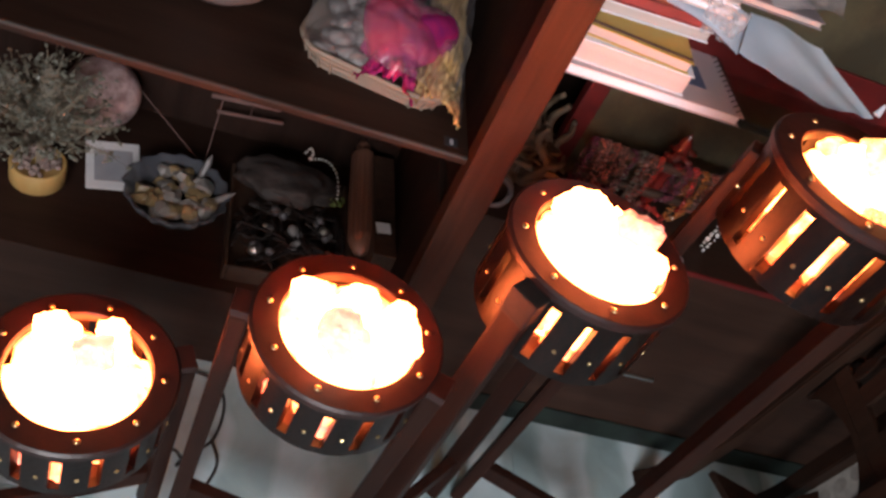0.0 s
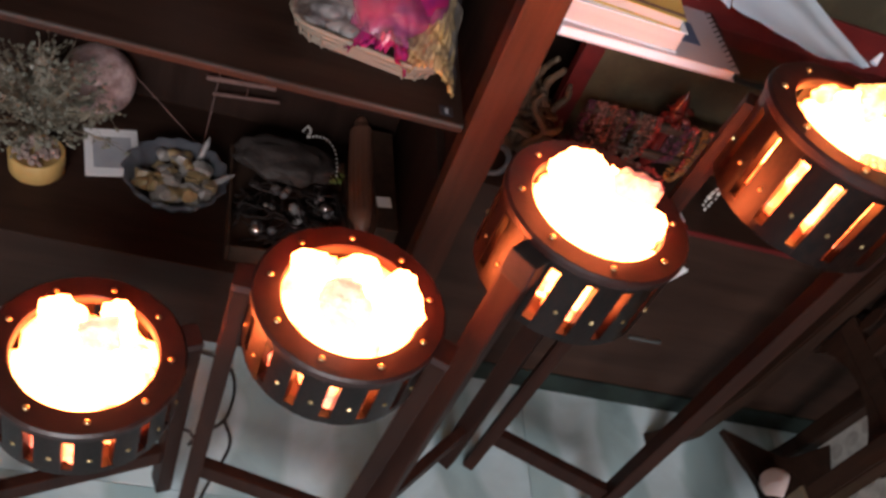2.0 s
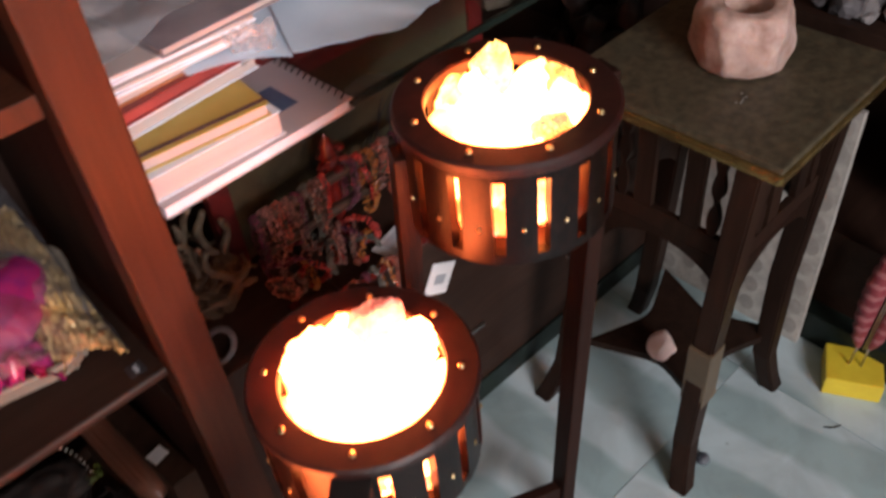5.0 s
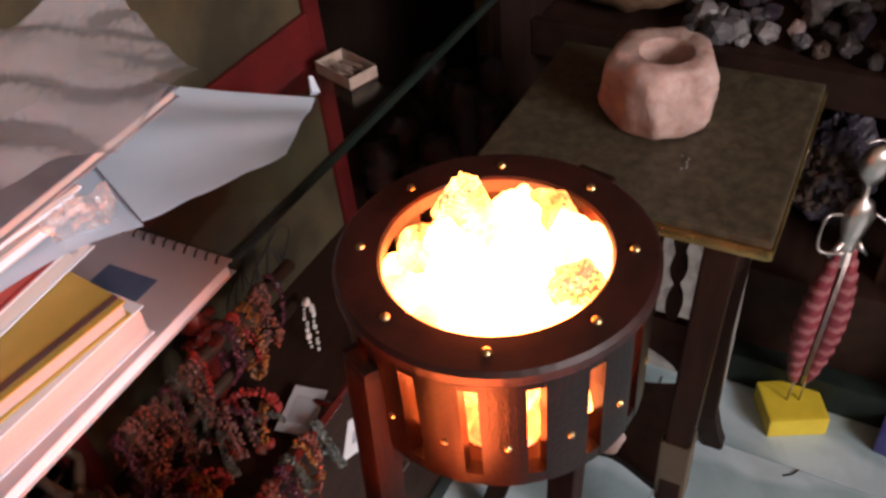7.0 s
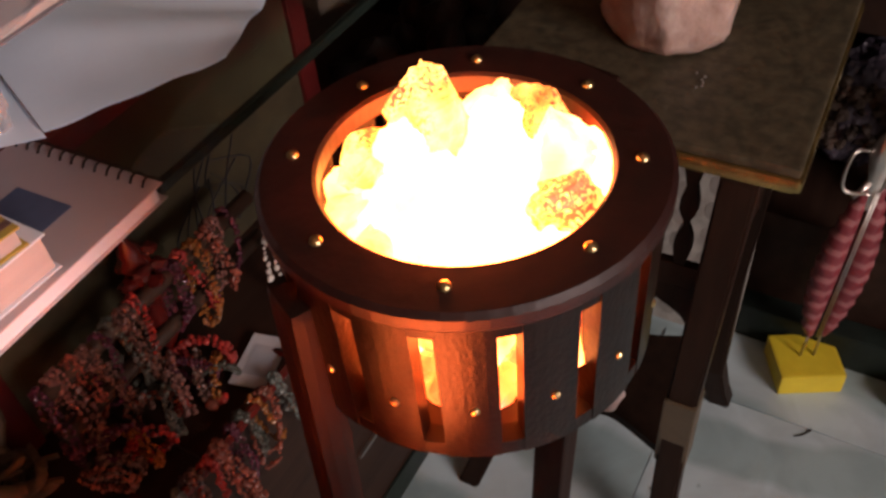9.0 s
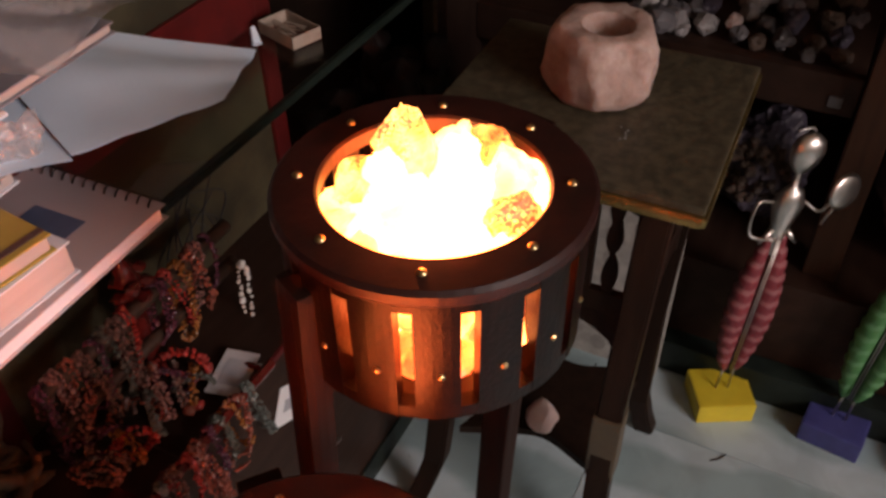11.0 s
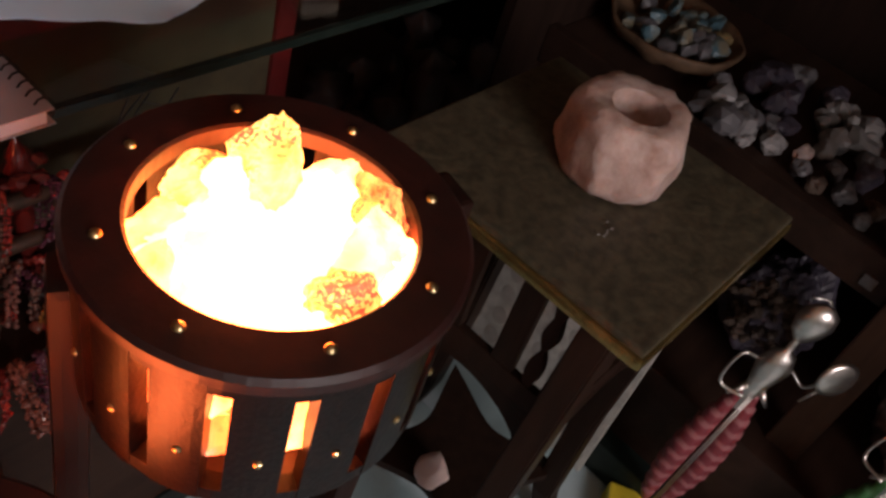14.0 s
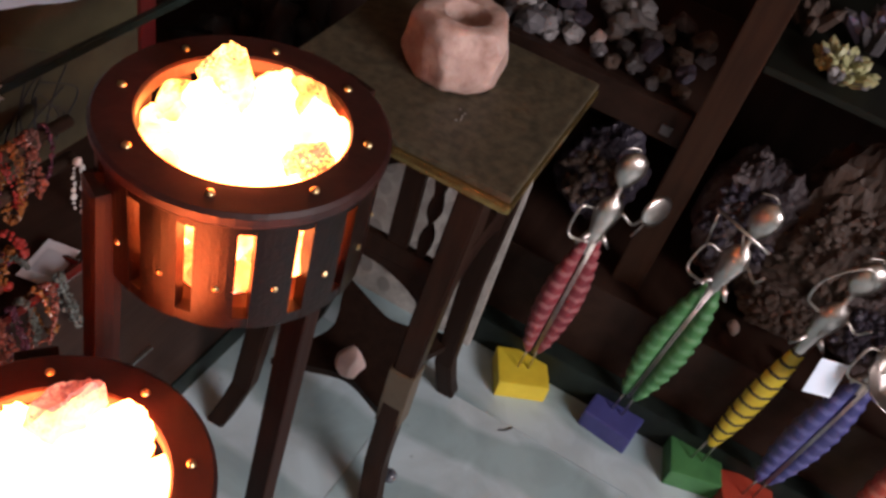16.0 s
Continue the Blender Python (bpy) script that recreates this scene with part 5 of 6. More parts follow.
for _k in range(26):
    _bm = bmesh.new()
    rock(_bm, (0, 0, 0), _rng.uniform(0.004, 0.011), 600 + _k, 2, 0.3)
    single("bead", _bm, _rng.choice([M_GREYSTONE, M_GREYSTONE, M_WIRE, M_WHITESTONE]), "loose pale bead among the tangled cords", "bead",
           pose(-0.520 + _rng.uniform(-0.07, 0.08), 0.430 + _rng.uniform(-0.105, 0.02), Z2 + 0.036 + 0.012 * _rng.random()), group="loose beads", smooth=True)
_bm = bmesh.new()
_r = bmesh.ops.create_icosphere(_bm, subdivisions=4, radius=1)
for _v in _r["verts"]:
    _p = _v.co * (1 + 0.25 * noise.noise(_v.co * 2.3) + 0.10 * noise.noise(_v.co * 6))
    _v.co = Vector((_p.x * 0.090, _p.y * 0.052, _p.z * 0.026))
single("grey_pouch", _bm, M_BAG, "crumpled grey sheer pouch lying over the tray", "pouch", pose(-0.545, 0.505, Z2 + 0.062, 4, -4, -10), smooth=True)
_line = arc_points([(-0.520, 0.572, Z2 + 0.086), (-0.512, 0.586, Z2 + 0.088), (-0.506, 0.572, Z2 + 0.088), (-0.511, 0.552, Z2 + 0.090), (-0.494, 0.560, Z2 + 0.090), (-0.474, 0.560, Z2 + 0.088),
                    (-0.457, 0.540, Z2 + 0.084), (-0.449, 0.512, Z2 + 0.078), (-0.447, 0.484, Z2 + 0.072)], 3)
for _k, _p in enumerate(_line):
    if _k == 0:
        _bm = bmesh.new()
        bmesh.ops.create_icosphere(_bm, subdivisions=2, radius=0.0020)
        chain = thing("bead_chain", "short chain of tiny silver-white beads on the pouch", "chain")
        _b0 = part("bead", _bm, M_BEADWHITE, chain, "", True)
        _b = _b0
    else:
        _b = new("bead", _b0.data)
        _b.parent = chain
    _b.location = _p
# turned rosewood roller
_bm = bmesh.new()
_prof = [(0.0005, -0.155), (0.010, -0.153), (0.014, -0.140), (0.012, -0.128), (0.020, -0.118)]
for _k in range(30):
    _prof.append((0.0225 + 0.0020 * math.sin(_k * 0.108) ** 2, -0.112 + _k * 0.0078))
_prof += [(0.018, 0.125), (0.013, 0.140), (0.0005, 0.148)]
lathe(_bm, _prof, 60)
for _v in _bm.verts:
    if abs(_v.co.z - 0.004) < 0.116:
        _k = 1 + 0.055 * math.sin(math.atan2(_v.co.y, _v.co.x) * 15)
        _v.co.x *= _k
        _v.co.y *= _k
single("turned_roller", _bm, M_ROLLER, "turned rosewood roller with lengthwise flutes on the tray", "roller", pose(-0.398, 0.520, 0.262, 93, 0, 3), smooth=True)
part("price_label", boxed(-0.014, 0.014, -0.011, 0.011, 0, 0.0008), M_CARD, thing("price_label", "small white price label stuck beside the roller", "label", pose(-0.362, 0.412, 0.2975, 12, 4, 15)))
_bm = boxed(-0.030, 0.012, -0.14, 0.13, 0, 0.094, 0.004)
single("wooden_box", _bm, M_TRAY, "long narrow dark wooden box beside the roller", "box", pose(-0.352, 0.488, Z2, 0, 0, 3))
# incense sticks at the back
for _p, _q, _r in (((-0.713, 0.645, 0.300), (-0.584, 0.645, 0.312), 0.005), ((-0.697, 0.640, 0.270), (-0.572, 0.640, 0.286), 0.0035)):
    _bm = bmesh.new()
    tube(_bm, [_p, _q], _r, 7)
    tube(_bm, [((_p[0] + _q[0]) / 2, _p[1] + 0.003, (_p[2] + _q[2]) / 2), ((_p[0] + _q[0]) / 2, 0.674, (_p[2] + _q[2]) / 2 - 0.002)], 0.002, 5)
    single("incense_holder", _bm, M_REDSTICK, "dull reddish stick fixed to the back panel", "incense holder", group="reddish sticks")
_bm = bmesh.new()
tube(_bm, [(-0.835, 0.600, 0.300), (-0.700, 0.560, Z2 + 0.001)], 0.0009, 5)
single("incense_stick", _bm, M_REDSTICK, "thin incense stick leaning on the quartz ball", "incense stick")
_bm = bmesh.new()
tube(_bm, [(-0.690, 0.668, 0.330), (-0.695, 0.560, Z2 + 0.001)], 0.0012, 5)
single("incense_stick", _bm, M_REDSTICK, "thin incense stick leaning on the back panel", "incense stick")
# green sprig charm beside the pouch
_sp = thing("green_charm", "small sprig of bright green bead leaves on the tray", "charm", pose(-0.446, 0.480, 0.262))
_rng = random.Random(55)
for _k in range(14):
    _bm = bmesh.new()
    leaf(_bm, Vector((_rng.uniform(-0.020, 0.020), _rng.uniform(-0.012, 0.012), _rng.uniform(0.0, 0.012))), _rng.uniform(0.004, 0.008), _rng)
    part("leaf", _bm, M_SPRIG, _sp)

# ---- books and papers on the glass shelf ----
ZG = 0.7845


def book(x0, x1, y0, y1, z, thick, cover, rz, label, pages=M_PAGES, name="book"):
    t = thing(name, label, "book", pose((x0 + x1) / 2, (y0 + y1) / 2, z, 0, 0, rz), group="stack of books")
    w, d = (x1 - x0) / 2, (y1 - y0) / 2
    part("page_block", boxed(-w + 0.003, w - 0.003, -d + 0.003, d - 0.003, 0.0018, thick - 0.0018, 0.0006), pages, t)
    part("cover", boxed(-w, w, -d, d, 0, 0.0016, 0.0005), cover, t)
    part("cover", boxed(-w, w, -d, d, thick - 0.0016, thick, 0.0005), cover, t)
    part("spine", boxed(-w - 0.0014, -w + 0.0006, -d, d, 0.0002, thick - 0.0002, 0.0005), cover, t)
    return t


note = thing("spiral_notebook", "thick spiral notebook with pale pink cover", "notebook", pose(-0.118, 0.390, ZG, 0, 0, 1.5), group="stack of books")
part("page_block", boxed(-0.140, 0.132, -0.106, 0.120, 0.0015, 0.0145, 0.001), M_PAPER, note, "edges of white paper")
part("cover", boxed(-0.142, 0.138, -0.108, 0.122, 0.0146, 0.0158, 0.0005), M_NOTE, note)
part("cover", boxed(-0.142, 0.138, -0.108, 0.122, 0.0002, 0.0014, 0.0005), M_NOTE, note)
part("printed_patch", boxed(0.020, 0.088, -0.060, 0.000, 0.0159, 0.0162, 0, Matrix.Rotation(radians(0), 4, "Z")), M_BLUE, note, "slate-blue printed patch")
for _k in range(17):
    _bm = bmesh.new()
    _y = -0.098 + 0.0128 * _k
    tube(_bm, [(0.134 + 0.0085 * math.cos(a), _y + 0.0015 * math.sin(a), 0.0090 + 0.0110 * math.sin(a)) for a in [radians(i * 30 - 130) for i in range(11)]], 0.0011, 5)
    part("wire_ring", _bm, M_CHAR, note)
_z = ZG + 0.0275
book(-0.262, -0.078, 0.290, 0.50, _z - 0.0112, 0.033, M_PAPER, -1.0, "white paperback with pale pink page edges")
_yb = book(-0.250, -0.082, 0.296, 0.51, _z + 0.0225, 0.017, M_YELLOW, -5.5, "mustard yellow book with a brown strip")
part("strip", boxed(-0.0835, 0.0835, -0.100, -0.093, 0.01705, 0.0178), M_BROWNSTRIP, _yb, "brown leather strip")
book(-0.262, -0.062, 0.352, 0.54, _z + 0.041, 0.018, M_PAPER, 5.0, "white paperback with a worn page edge")
book(-0.262, -0.076, 0.352, 0.545, _z + 0.0595, 0.016, M_RED, 5.0, "crimson hardback with dull edges", M_RED)
book(-0.264, -0.078, 0.362, 0.55, _z + 0.076, 0.016, M_ORANGE, 2.5, "orange glossy magazine with white edges")
_papers = thing("paper_stack", "loose stack of white papers in a plastic sleeve", "papers", pose(-0.160, 0.462, _z + 0.0925, 0, 0, -2))
_rng = random.Random(61)
for _k in range(7):
    part("sheet_of_paper", boxed(-0.105, 0.105, -0.118, 0.118, _k * 0.0042, _k * 0.0042 + 0.0036, 0.0008, pose(_rng.uniform(-0.006, 0.006), _rng.uniform(-0.006, 0.006), 0, 0, 0, _rng.uniform(-4, 4))), M_PAPER if _k % 3 else M_PAGES, _papers)
book(-0.185, 0.068, 0.337, 0.525, _z + 0.1225, 0.011, M_MAGAZINE, 3.0, "grey glossy magazine on top of the papers")
_bm = bmesh.new()
sheet(_bm, [(-0.275, 0.290, _z + 0.134), (0.070, 0.306, _z + 0.130), (0.190, 0.62, _z + 0.195), (-0.275, 0.62, _z + 0.21)], 70, 70,
      lambda u, v: 0.020 * (0.5 + noise.noise(Vector((u * 2.6 + v * 1.2, v * 2.0 - u, 4.4)))) + crumple(u * 0.7 + v * 0.3, v * 0.8, 2.7, 0.022) * (0.35 + v)
      + 0.030 * abs(noise.noise(Vector((u * 1.6 - v * 1.1, v * 6.0 + u * 4.0, 7.7)))) + 0.020 * math.sin(math.pi * u) ** 0.7 * (0.6 + 0.4 * math.sin(math.pi * v)))
_ps = single("plastic_sleeve", _bm, M_SLEEVE, "crumpled clear plastic sleeve over the papers", "plastic sleeve")
_ps.visible_shadow = False
_bm = bmesh.new()
sheet(_bm, [(-0.110, 0.335, 0.925), (-0.040, 0.330, 0.915), (-0.035, 0.345, 0.866), (-0.085, 0.350, 0.872)], 24, 24, lambda u, v: crumple(u * 1.2, v * 1.2, 3.3, 0.014))
for _v in _bm.verts:
    _v.co.y -= crumple(_v.co.x * 14, _v.co.z * 14, 1.7, 0.010)
_pf = single("plastic_fold", _bm, M_SLEEVE, "bunched end of clear plastic hanging off the papers", "plastic sleeve")
_pf.visible_shadow = False
_bm = bmesh.new()
sheet(_bm, [(-0.030, 0.318, 0.872), (0.112, 0.272, 0.866), (0.222, 0.318, 0.862), (0.10, 0.62, 0.880)], 30, 30,
      lambda u, v: 0.010 * math.sin(u * 4.0 + 1) * v + 0.006 * noise.noise(Vector((u * 3, v * 3, 1))) + 0.012 * (1 - u) * (1 - v) * 0.5, 0.0012)
sheet(_bm, [(-0.16, 0.33, 0.905), (-0.030, 0.318, 0.872), (0.10, 0.62, 0.880), (-0.16, 0.62, 0.905)], 14, 20, lambda u, v: 0.008 * math.sin(u * 3), 0.0012)
tube(_bm, [(0.218, 0.312, 0.861), (0.227, 0.322, 0.874)], 0.006, 5, 0.5)
single("large_paper", _bm, M_BLUEPAPER, "large bluish white sheet of paper with a curled corner", "paper")
# matchbox
MATCHES = pose(0.368, 0.384, ZG, 0, 0, -18) @ Matrix.Diagonal((0.74, 0.74, 0.80, 1))
box_t = thing("matchbox", "open matchbox tray full of loose matchsticks", "matchbox", MATCHES)
part("bottom", boxed(-0.029, 0.029, -0.046, 0.046, 0, 0.0015), M_BROWNSTRIP, box_t)
for _x0, _x1, _y0, _y1 in ((-0.029, -0.0276, -0.046, 0.046), (0.0276, 0.029, -0.046, 0.046), (-0.0275, 0.0275, -0.046, -0.0446), (-0.0275, 0.0275, 0.0446, 0.046)):
    part("side", boxed(_x0, _x1, _y0, _y1, 0.0016, 0.021), M_STICK, box_t)
_rng = random.Random(71)
for _k in range(18):
    _bm = bmesh.new()
    _a = Vector((_rng.uniform(-0.022, 0.022), _rng.uniform(-0.04, 0.0), 0.006 + 0.016 * _rng.random()))
    tube(_bm, [_a, _a + Vector((_rng.uniform(-0.02, 0.02), 0.040, _rng.uniform(-0.004, 0.008)))], 0.0011, 4)
    single("matchstick", _bm, M_STICK, "loose pale matchstick in the matchbox", "matchstick", MATCHES, group="matchsticks")

# ---- jewellery on the ledge ----
ZL = 0.5035


BEADS = {}


def bead_meshes(material):
    key = material.name
    if key not in BEADS:
        BEADS[key] = []
        for v in range(4):
            bm = bmesh.new()
            rock(bm, (0, 0, 0), (1.0, 0.9, 0.8), 40 + v, 1, 0.45)
            me = bpy.data.meshes.new("bead")
            bm.to_mesh(me)
            bm.free()
            me.materials.append(material)
            me.polygons.foreach_set("use_smooth", [v % 2 == 0] * len(me.polygons))
            BEADS[key].append(me)
    return BEADS[key]


def bracelet(m, deep, long, bead, strands, material, label, seed, limp=0.10):
    """Strands of stone chips looped over a bar or lying in a heap: one thing, a bead is a part."""
    rng = random.Random(seed)
    t = thing("bead_bracelet", label, "bracelet", m, group="hanging bead bracelets")
    meshes = bead_meshes(material)
    n = max(12, int(2.1 * (long + deep) / (bead * 1.7)))
    for s in range(strands):
        off = (s - (strands - 1) / 2) * bead * 1.55
        sag = 1 + rng.uniform(-0.08, 0.10)
        for k in range(n):
            a = 2 * math.pi * k / n
            rr = 1 + limp * noise.noise(Vector((math.cos(a) * 1.5, math.sin(a) * 1.5, seed + 0.3 * s)))
            b = new("bead", rng.choice(meshes))
            b.parent = t
            size = bead * rng.uniform(0.55, 1.25)
            b.location = (off + 0.25 * long * limp * noise.noise(Vector((math.sin(a) * 1.2, seed * 1.7, s * 0.2))) + rng.uniform(-0.0015, 0.0015),
                          math.cos(a) * 0.5 * deep * rr + rng.uniform(-0.0015, 0.0015), (math.sin(a) - 1) * 0.5 * long * sag * rr)
            b.scale = (size, size * rng.uniform(0.7, 1.0), size * rng.uniform(0.7, 1.1))
            b.rotation_euler = (rng.uniform(0, 6), rng.uniform(0, 6), 0)
    return t


stand = thing("bracelet_stand", "glossy red turned stand with two bars for bracelets", "bracelet stand", pose(0.035, 0.394, ZL))
_bm = bmesh.new()
lathe(_bm, [(0.0005, 0), (0.014, 0), (0.015, 0.006), (0.011, 0.012), (0.009, 0.030), (0.016, 0.050), (0.010, 0.065), (0.012, 0.100), (0.018, 0.112), (0.009, 0.128), (0.013, 0.142), (0.017, 0.150), (0.010, 0.158), (0.012, 0.166), (0.0005, 0.186)], 28)
part("post", _bm, M_STANDRED, stand, "", True)
for _zb2, _yb2 in ((0.118, -0.014), (0.060, -0.014)):
    _bm = bmesh.new()
    tube(_bm, [(-0.150, _yb2, _zb2), (0.150, _yb2, _zb2)], 0.0085, 10)
    part("bar", _bm, M_TRAY, stand, "dark wooden bar", True)
_rng = random.Random(81)
KINDS = {"brown": (M_BEADBROWN, "brown agate chip bracelet "), "grey": (M_BEADGREY, "grey-brown chip bracelet "), "red": (M_BEADRED, "garnet red bead bracelet "), "green": (M_BEADGREEN, "green-grey chip bracelet "),
         "pink": (M_BEADPINK, "pinkish grey chip bracelet "), "amber": (M_BEADAMBER, "amber bead bracelet "), "plum": (M_BEADPLUM, "dark glossy plum bead bracelet "), "teal": (M_BEADTEAL, "turquoise-grey bead bracelet ")}
for _k, (_x, _kind, _n, _bd, _lg) in enumerate(((-0.112, "plum", 2, 0.0034, 0.088), (-0.094, "pink", 3, 0.0040, 0.112), (-0.074, "brown", 2, 0.0036, 0.094), (-0.060, "grey", 3, 0.0036, 0.118), (-0.040, "plum", 2, 0.0030, 0.084),
                                                (-0.026, "green", 2, 0.0038, 0.108), (-0.010, "grey", 3, 0.0042, 0.122), (0.008, "red", 2, 0.0034, 0.092), (0.058, "plum", 3, 0.0034, 0.074), (0.074, "red", 2, 0.0038, 0.098),
                                                (0.092, "amber", 3, 0.0034, 0.104), (0.112, "brown", 2, 0.0046, 0.090), (0.128, "pink", 3, 0.0032, 0.086), (0.146, "plum", 1, 0.0040, 0.080))):
    _mt, _lb = KINDS[_kind]
    bracelet(pose(_x, 0.380 + _rng.uniform(-0.004, 0.004), ZL + 0.131, _rng.uniform(-6, 6), _rng.uniform(-12, 12), _rng.uniform(-16, 16)), 0.028, _lg, _bd, _n, _mt, _lb + "hung on the red stand", 900 + _k, 0.14)
bracelet(pose(0.168, 0.352, ZL + 0.080, 0, 6, 10), 0.014, 0.106, 0.0046, 1, M_BEADWHITE, "white pearl bracelet hung on the red stand", 950, 0.05)
for _k, (_x, _kind, _n, _bd, _lg) in enumerate(((-0.118, "brown", 2, 0.0036, 0.090), (-0.100, "teal", 1, 0.0052, 0.098), (-0.082, "grey", 3, 0.0034, 0.104), (-0.060, "red", 2, 0.0036, 0.086), (-0.044, "brown", 3, 0.0038, 0.110),
                                                (-0.020, "plum", 2, 0.0034, 0.092), (-0.004, "green", 2, 0.0040, 0.098), (0.014, "amber", 1, 0.0044, 0.080), (0.030, "brown", 2, 0.0036, 0.094), (0.048, "teal", 2, 0.0036, 0.104))):
    _mt, _lb = KINDS[_kind]
    bracelet(pose(_x, 0.268 + _rng.uniform(-0.003, 0.003), ZL + 0.024, _rng.uniform(-8, 8), _rng.uniform(-16, 16), _rng.uniform(-20, 20)), 0.030, _lg, _bd, _n, _mt, _lb + "hung over the ledge", 970 + _k, 0.16)
# heaped bracelets and necklaces on the ledge before the stand
for _k in range(13):
    _kind = ("brown", "grey", "amber", "plum", "green", "red", "pink")[_k % 7]
    _mt, _lb = KINDS[_kind]
    bracelet(pose(-0.115 + 0.0145 * _k + _rng.uniform(-0.01, 0.01), 0.318 + _rng.uniform(-0.016, 0.022), ZL + 0.016 + 0.022 * _rng.random(), _rng.uniform(62, 100), _rng.uniform(-14, 14), _rng.uniform(-60, 60)),
             0.040, _rng.uniform(0.045, 0.070), _rng.uniform(0.0030, 0.0046), 2, _mt, _lb + "heaped on the ledge", 1200 + _k, 0.25)
# faceted red glass knobs on the stand's neck
for _k in range(9):
    _bm = bmesh.new()
    rock(_bm, (0, 0, 0), (_rng.uniform(0.008, 0.014), _rng.uniform(0.007, 0.011), _rng.uniform(0.006, 0.009)), 1150 + _k, 2, 0.15, 1.4)
    part("glass_knob", _bm, M_STANDRED, stand, "faceted dark red glass knob").location = (0.018 * math.cos(_k * 2.4), -0.006 + 0.016 * math.sin(_k * 2.4), 0.124 + 0.0035 * _k)
_bm = bmesh.new()
tube(_bm, [(-0.13, 0.268, ZL + 0.014), (0.095, 0.268, ZL + 0.014)], 0.006, 8)
for _x in (-0.12, 0.085):
    tube(_bm, [(_x, 0.268, ZL + 0.014), (_x, 0.30, ZL + 0.004)], 0.005, 6)
    box(_bm, _x - 0.008, _x + 0.008, 0.290, 0.320, ZL - 0.0002, ZL + 0.007)
single("bracelet_rail", _bm, M_STANDRED, "low red rail for bracelets at the ledge front", "rail", smooth=False)
for _k in range(3):
    _bm = bmesh.new()
    rock(_bm, (0, 0, 0), (_rng.uniform(0.006, 0.011), _rng.uniform(0.006, 0.009), _rng.uniform(0.005, 0.008)), 1100 + _k, 2, 0.3)
    single("polished_stone", _bm, _rng.choice([M_BEADRED, M_BEADBROWN]), "small polished stone lying on the red ledge", "stone",
           pose(_rng.uniform(-0.04, 0.015), _rng.uniform(0.30, 0.345), ZL + 0.008), group="polished stones on the ledge", smooth=True)
tag = thing("white_tag", "white card tag with a grey square lying on the ledge", "tag", pose(0.074, 0.274, ZL + 0.0065, -88, 0, 14))
part("card", boxed(-0.034, 0.034, -0.0008, 0.0008, 0.010, 0.052, 0.0004), M_TAGCARD, tag)
part("picture", boxed(-0.020, 0.020, -0.0014, -0.0009, 0.014, 0.044), M_GREY, tag, "grey printed square")
tag = thing("white_tag", "white card tag with a dark mark on the cabinet front", "tag", pose(0.130, 0.2866, 0.395, 0, 28, 0))
part("card", boxed(-0.027, 0.027, -0.0012, 0.0006, -0.030, 0.030, 0.0003), M_CARD, tag)
part("picture", boxed(-0.012, 0.012, -0.0019, -0.0013, -0.010, 0.008), M_GREY, tag, "dark printed mark")
# driftwood
drift = thing("driftwood", "tangled tan driftwood piece standing on the ledge", "driftwood", pose(-0.190, 0.405, 0.4965))
_rng = random.Random(91)
for _k in range(14):
    _bm = bmesh.new()
    _a = _rng.uniform(0, 6.28)
    _h = _rng.uniform(0.07, 0.165)
    _c = [Vector((0.012 * math.cos(_a), 0.012 * math.sin(_a), 0))]
    for _j in range(4):
        _c.append(_c[-1] + Vector((_rng.gauss(0, 0.018), _rng.gauss(0, 0.016), _h / 4)))
    tube(_bm, arc_points(_c, 5), _rng.uniform(0.007, 0.012), 8, 0.45)
    _q = _c[2]
    tube(_bm, arc_points([_q, _q + Vector((_rng.gauss(0, 0.02), _rng.gauss(0, 0.02), 0.012)), _q + Vector((_rng.gauss(0, 0.04), _rng.gauss(0, 0.03), 0.006))], 4), 0.007, 7, 0.35)
    for _v in _bm.verts:
        _v.co += 0.004 * noise.noise_vector(_v.co * 60)
        _v.co.z = max(0.0, _v.co.z)
    part("branch", _bm, M_CORAL, drift, "", True)
_bm = bmesh.new()
tube(_bm, [(0.024 * math.cos(a), 0, 0.024 + 0.024 * math.sin(a)) for a in [i * 2 * math.pi / 24 for i in range(25)]], 0.005, 8)
single("grey_ring", _bm, M_GREYSTONE, "plain grey ring standing against the post", "ring", pose(-0.240, 0.315, 0.4970, -16, 0, 8), smooth=True)
# dark carved pieces at the far end of the ledge
_rng = random.Random(99)
for _k in range(10):
    _bm = bmesh.new()
    _w, _h = _rng.uniform(0.022, 0.036), _rng.uniform(0.07, 0.15)
    _pr = [(0.0005, 0), (_w, 0)] + [(_w * (0.55 + 0.45 * abs(math.sin(i * 1.3 + _k))), _h * i / 8) for i in range(1, 8)] + [(0.0005, _h)]
    lathe(_bm, _pr, 16)
    for _v in _bm.verts:
        _v.co *= 1 + 0.18 * noise.noise(_v.co * 40 + Vector((_k, 0, 0)))
    single("carved_ornament", _bm, M_CHAR, "dark lumpy carved ornament standing on the ledge", "ornament",
           pose(0.47 + 0.062 * (_k % 5) + _rng.uniform(-0.01, 0.01), 0.36 + 0.075 * (_k // 5) + _rng.uniform(-0.01, 0.01), ZL), group="carved ornaments", smooth=True)

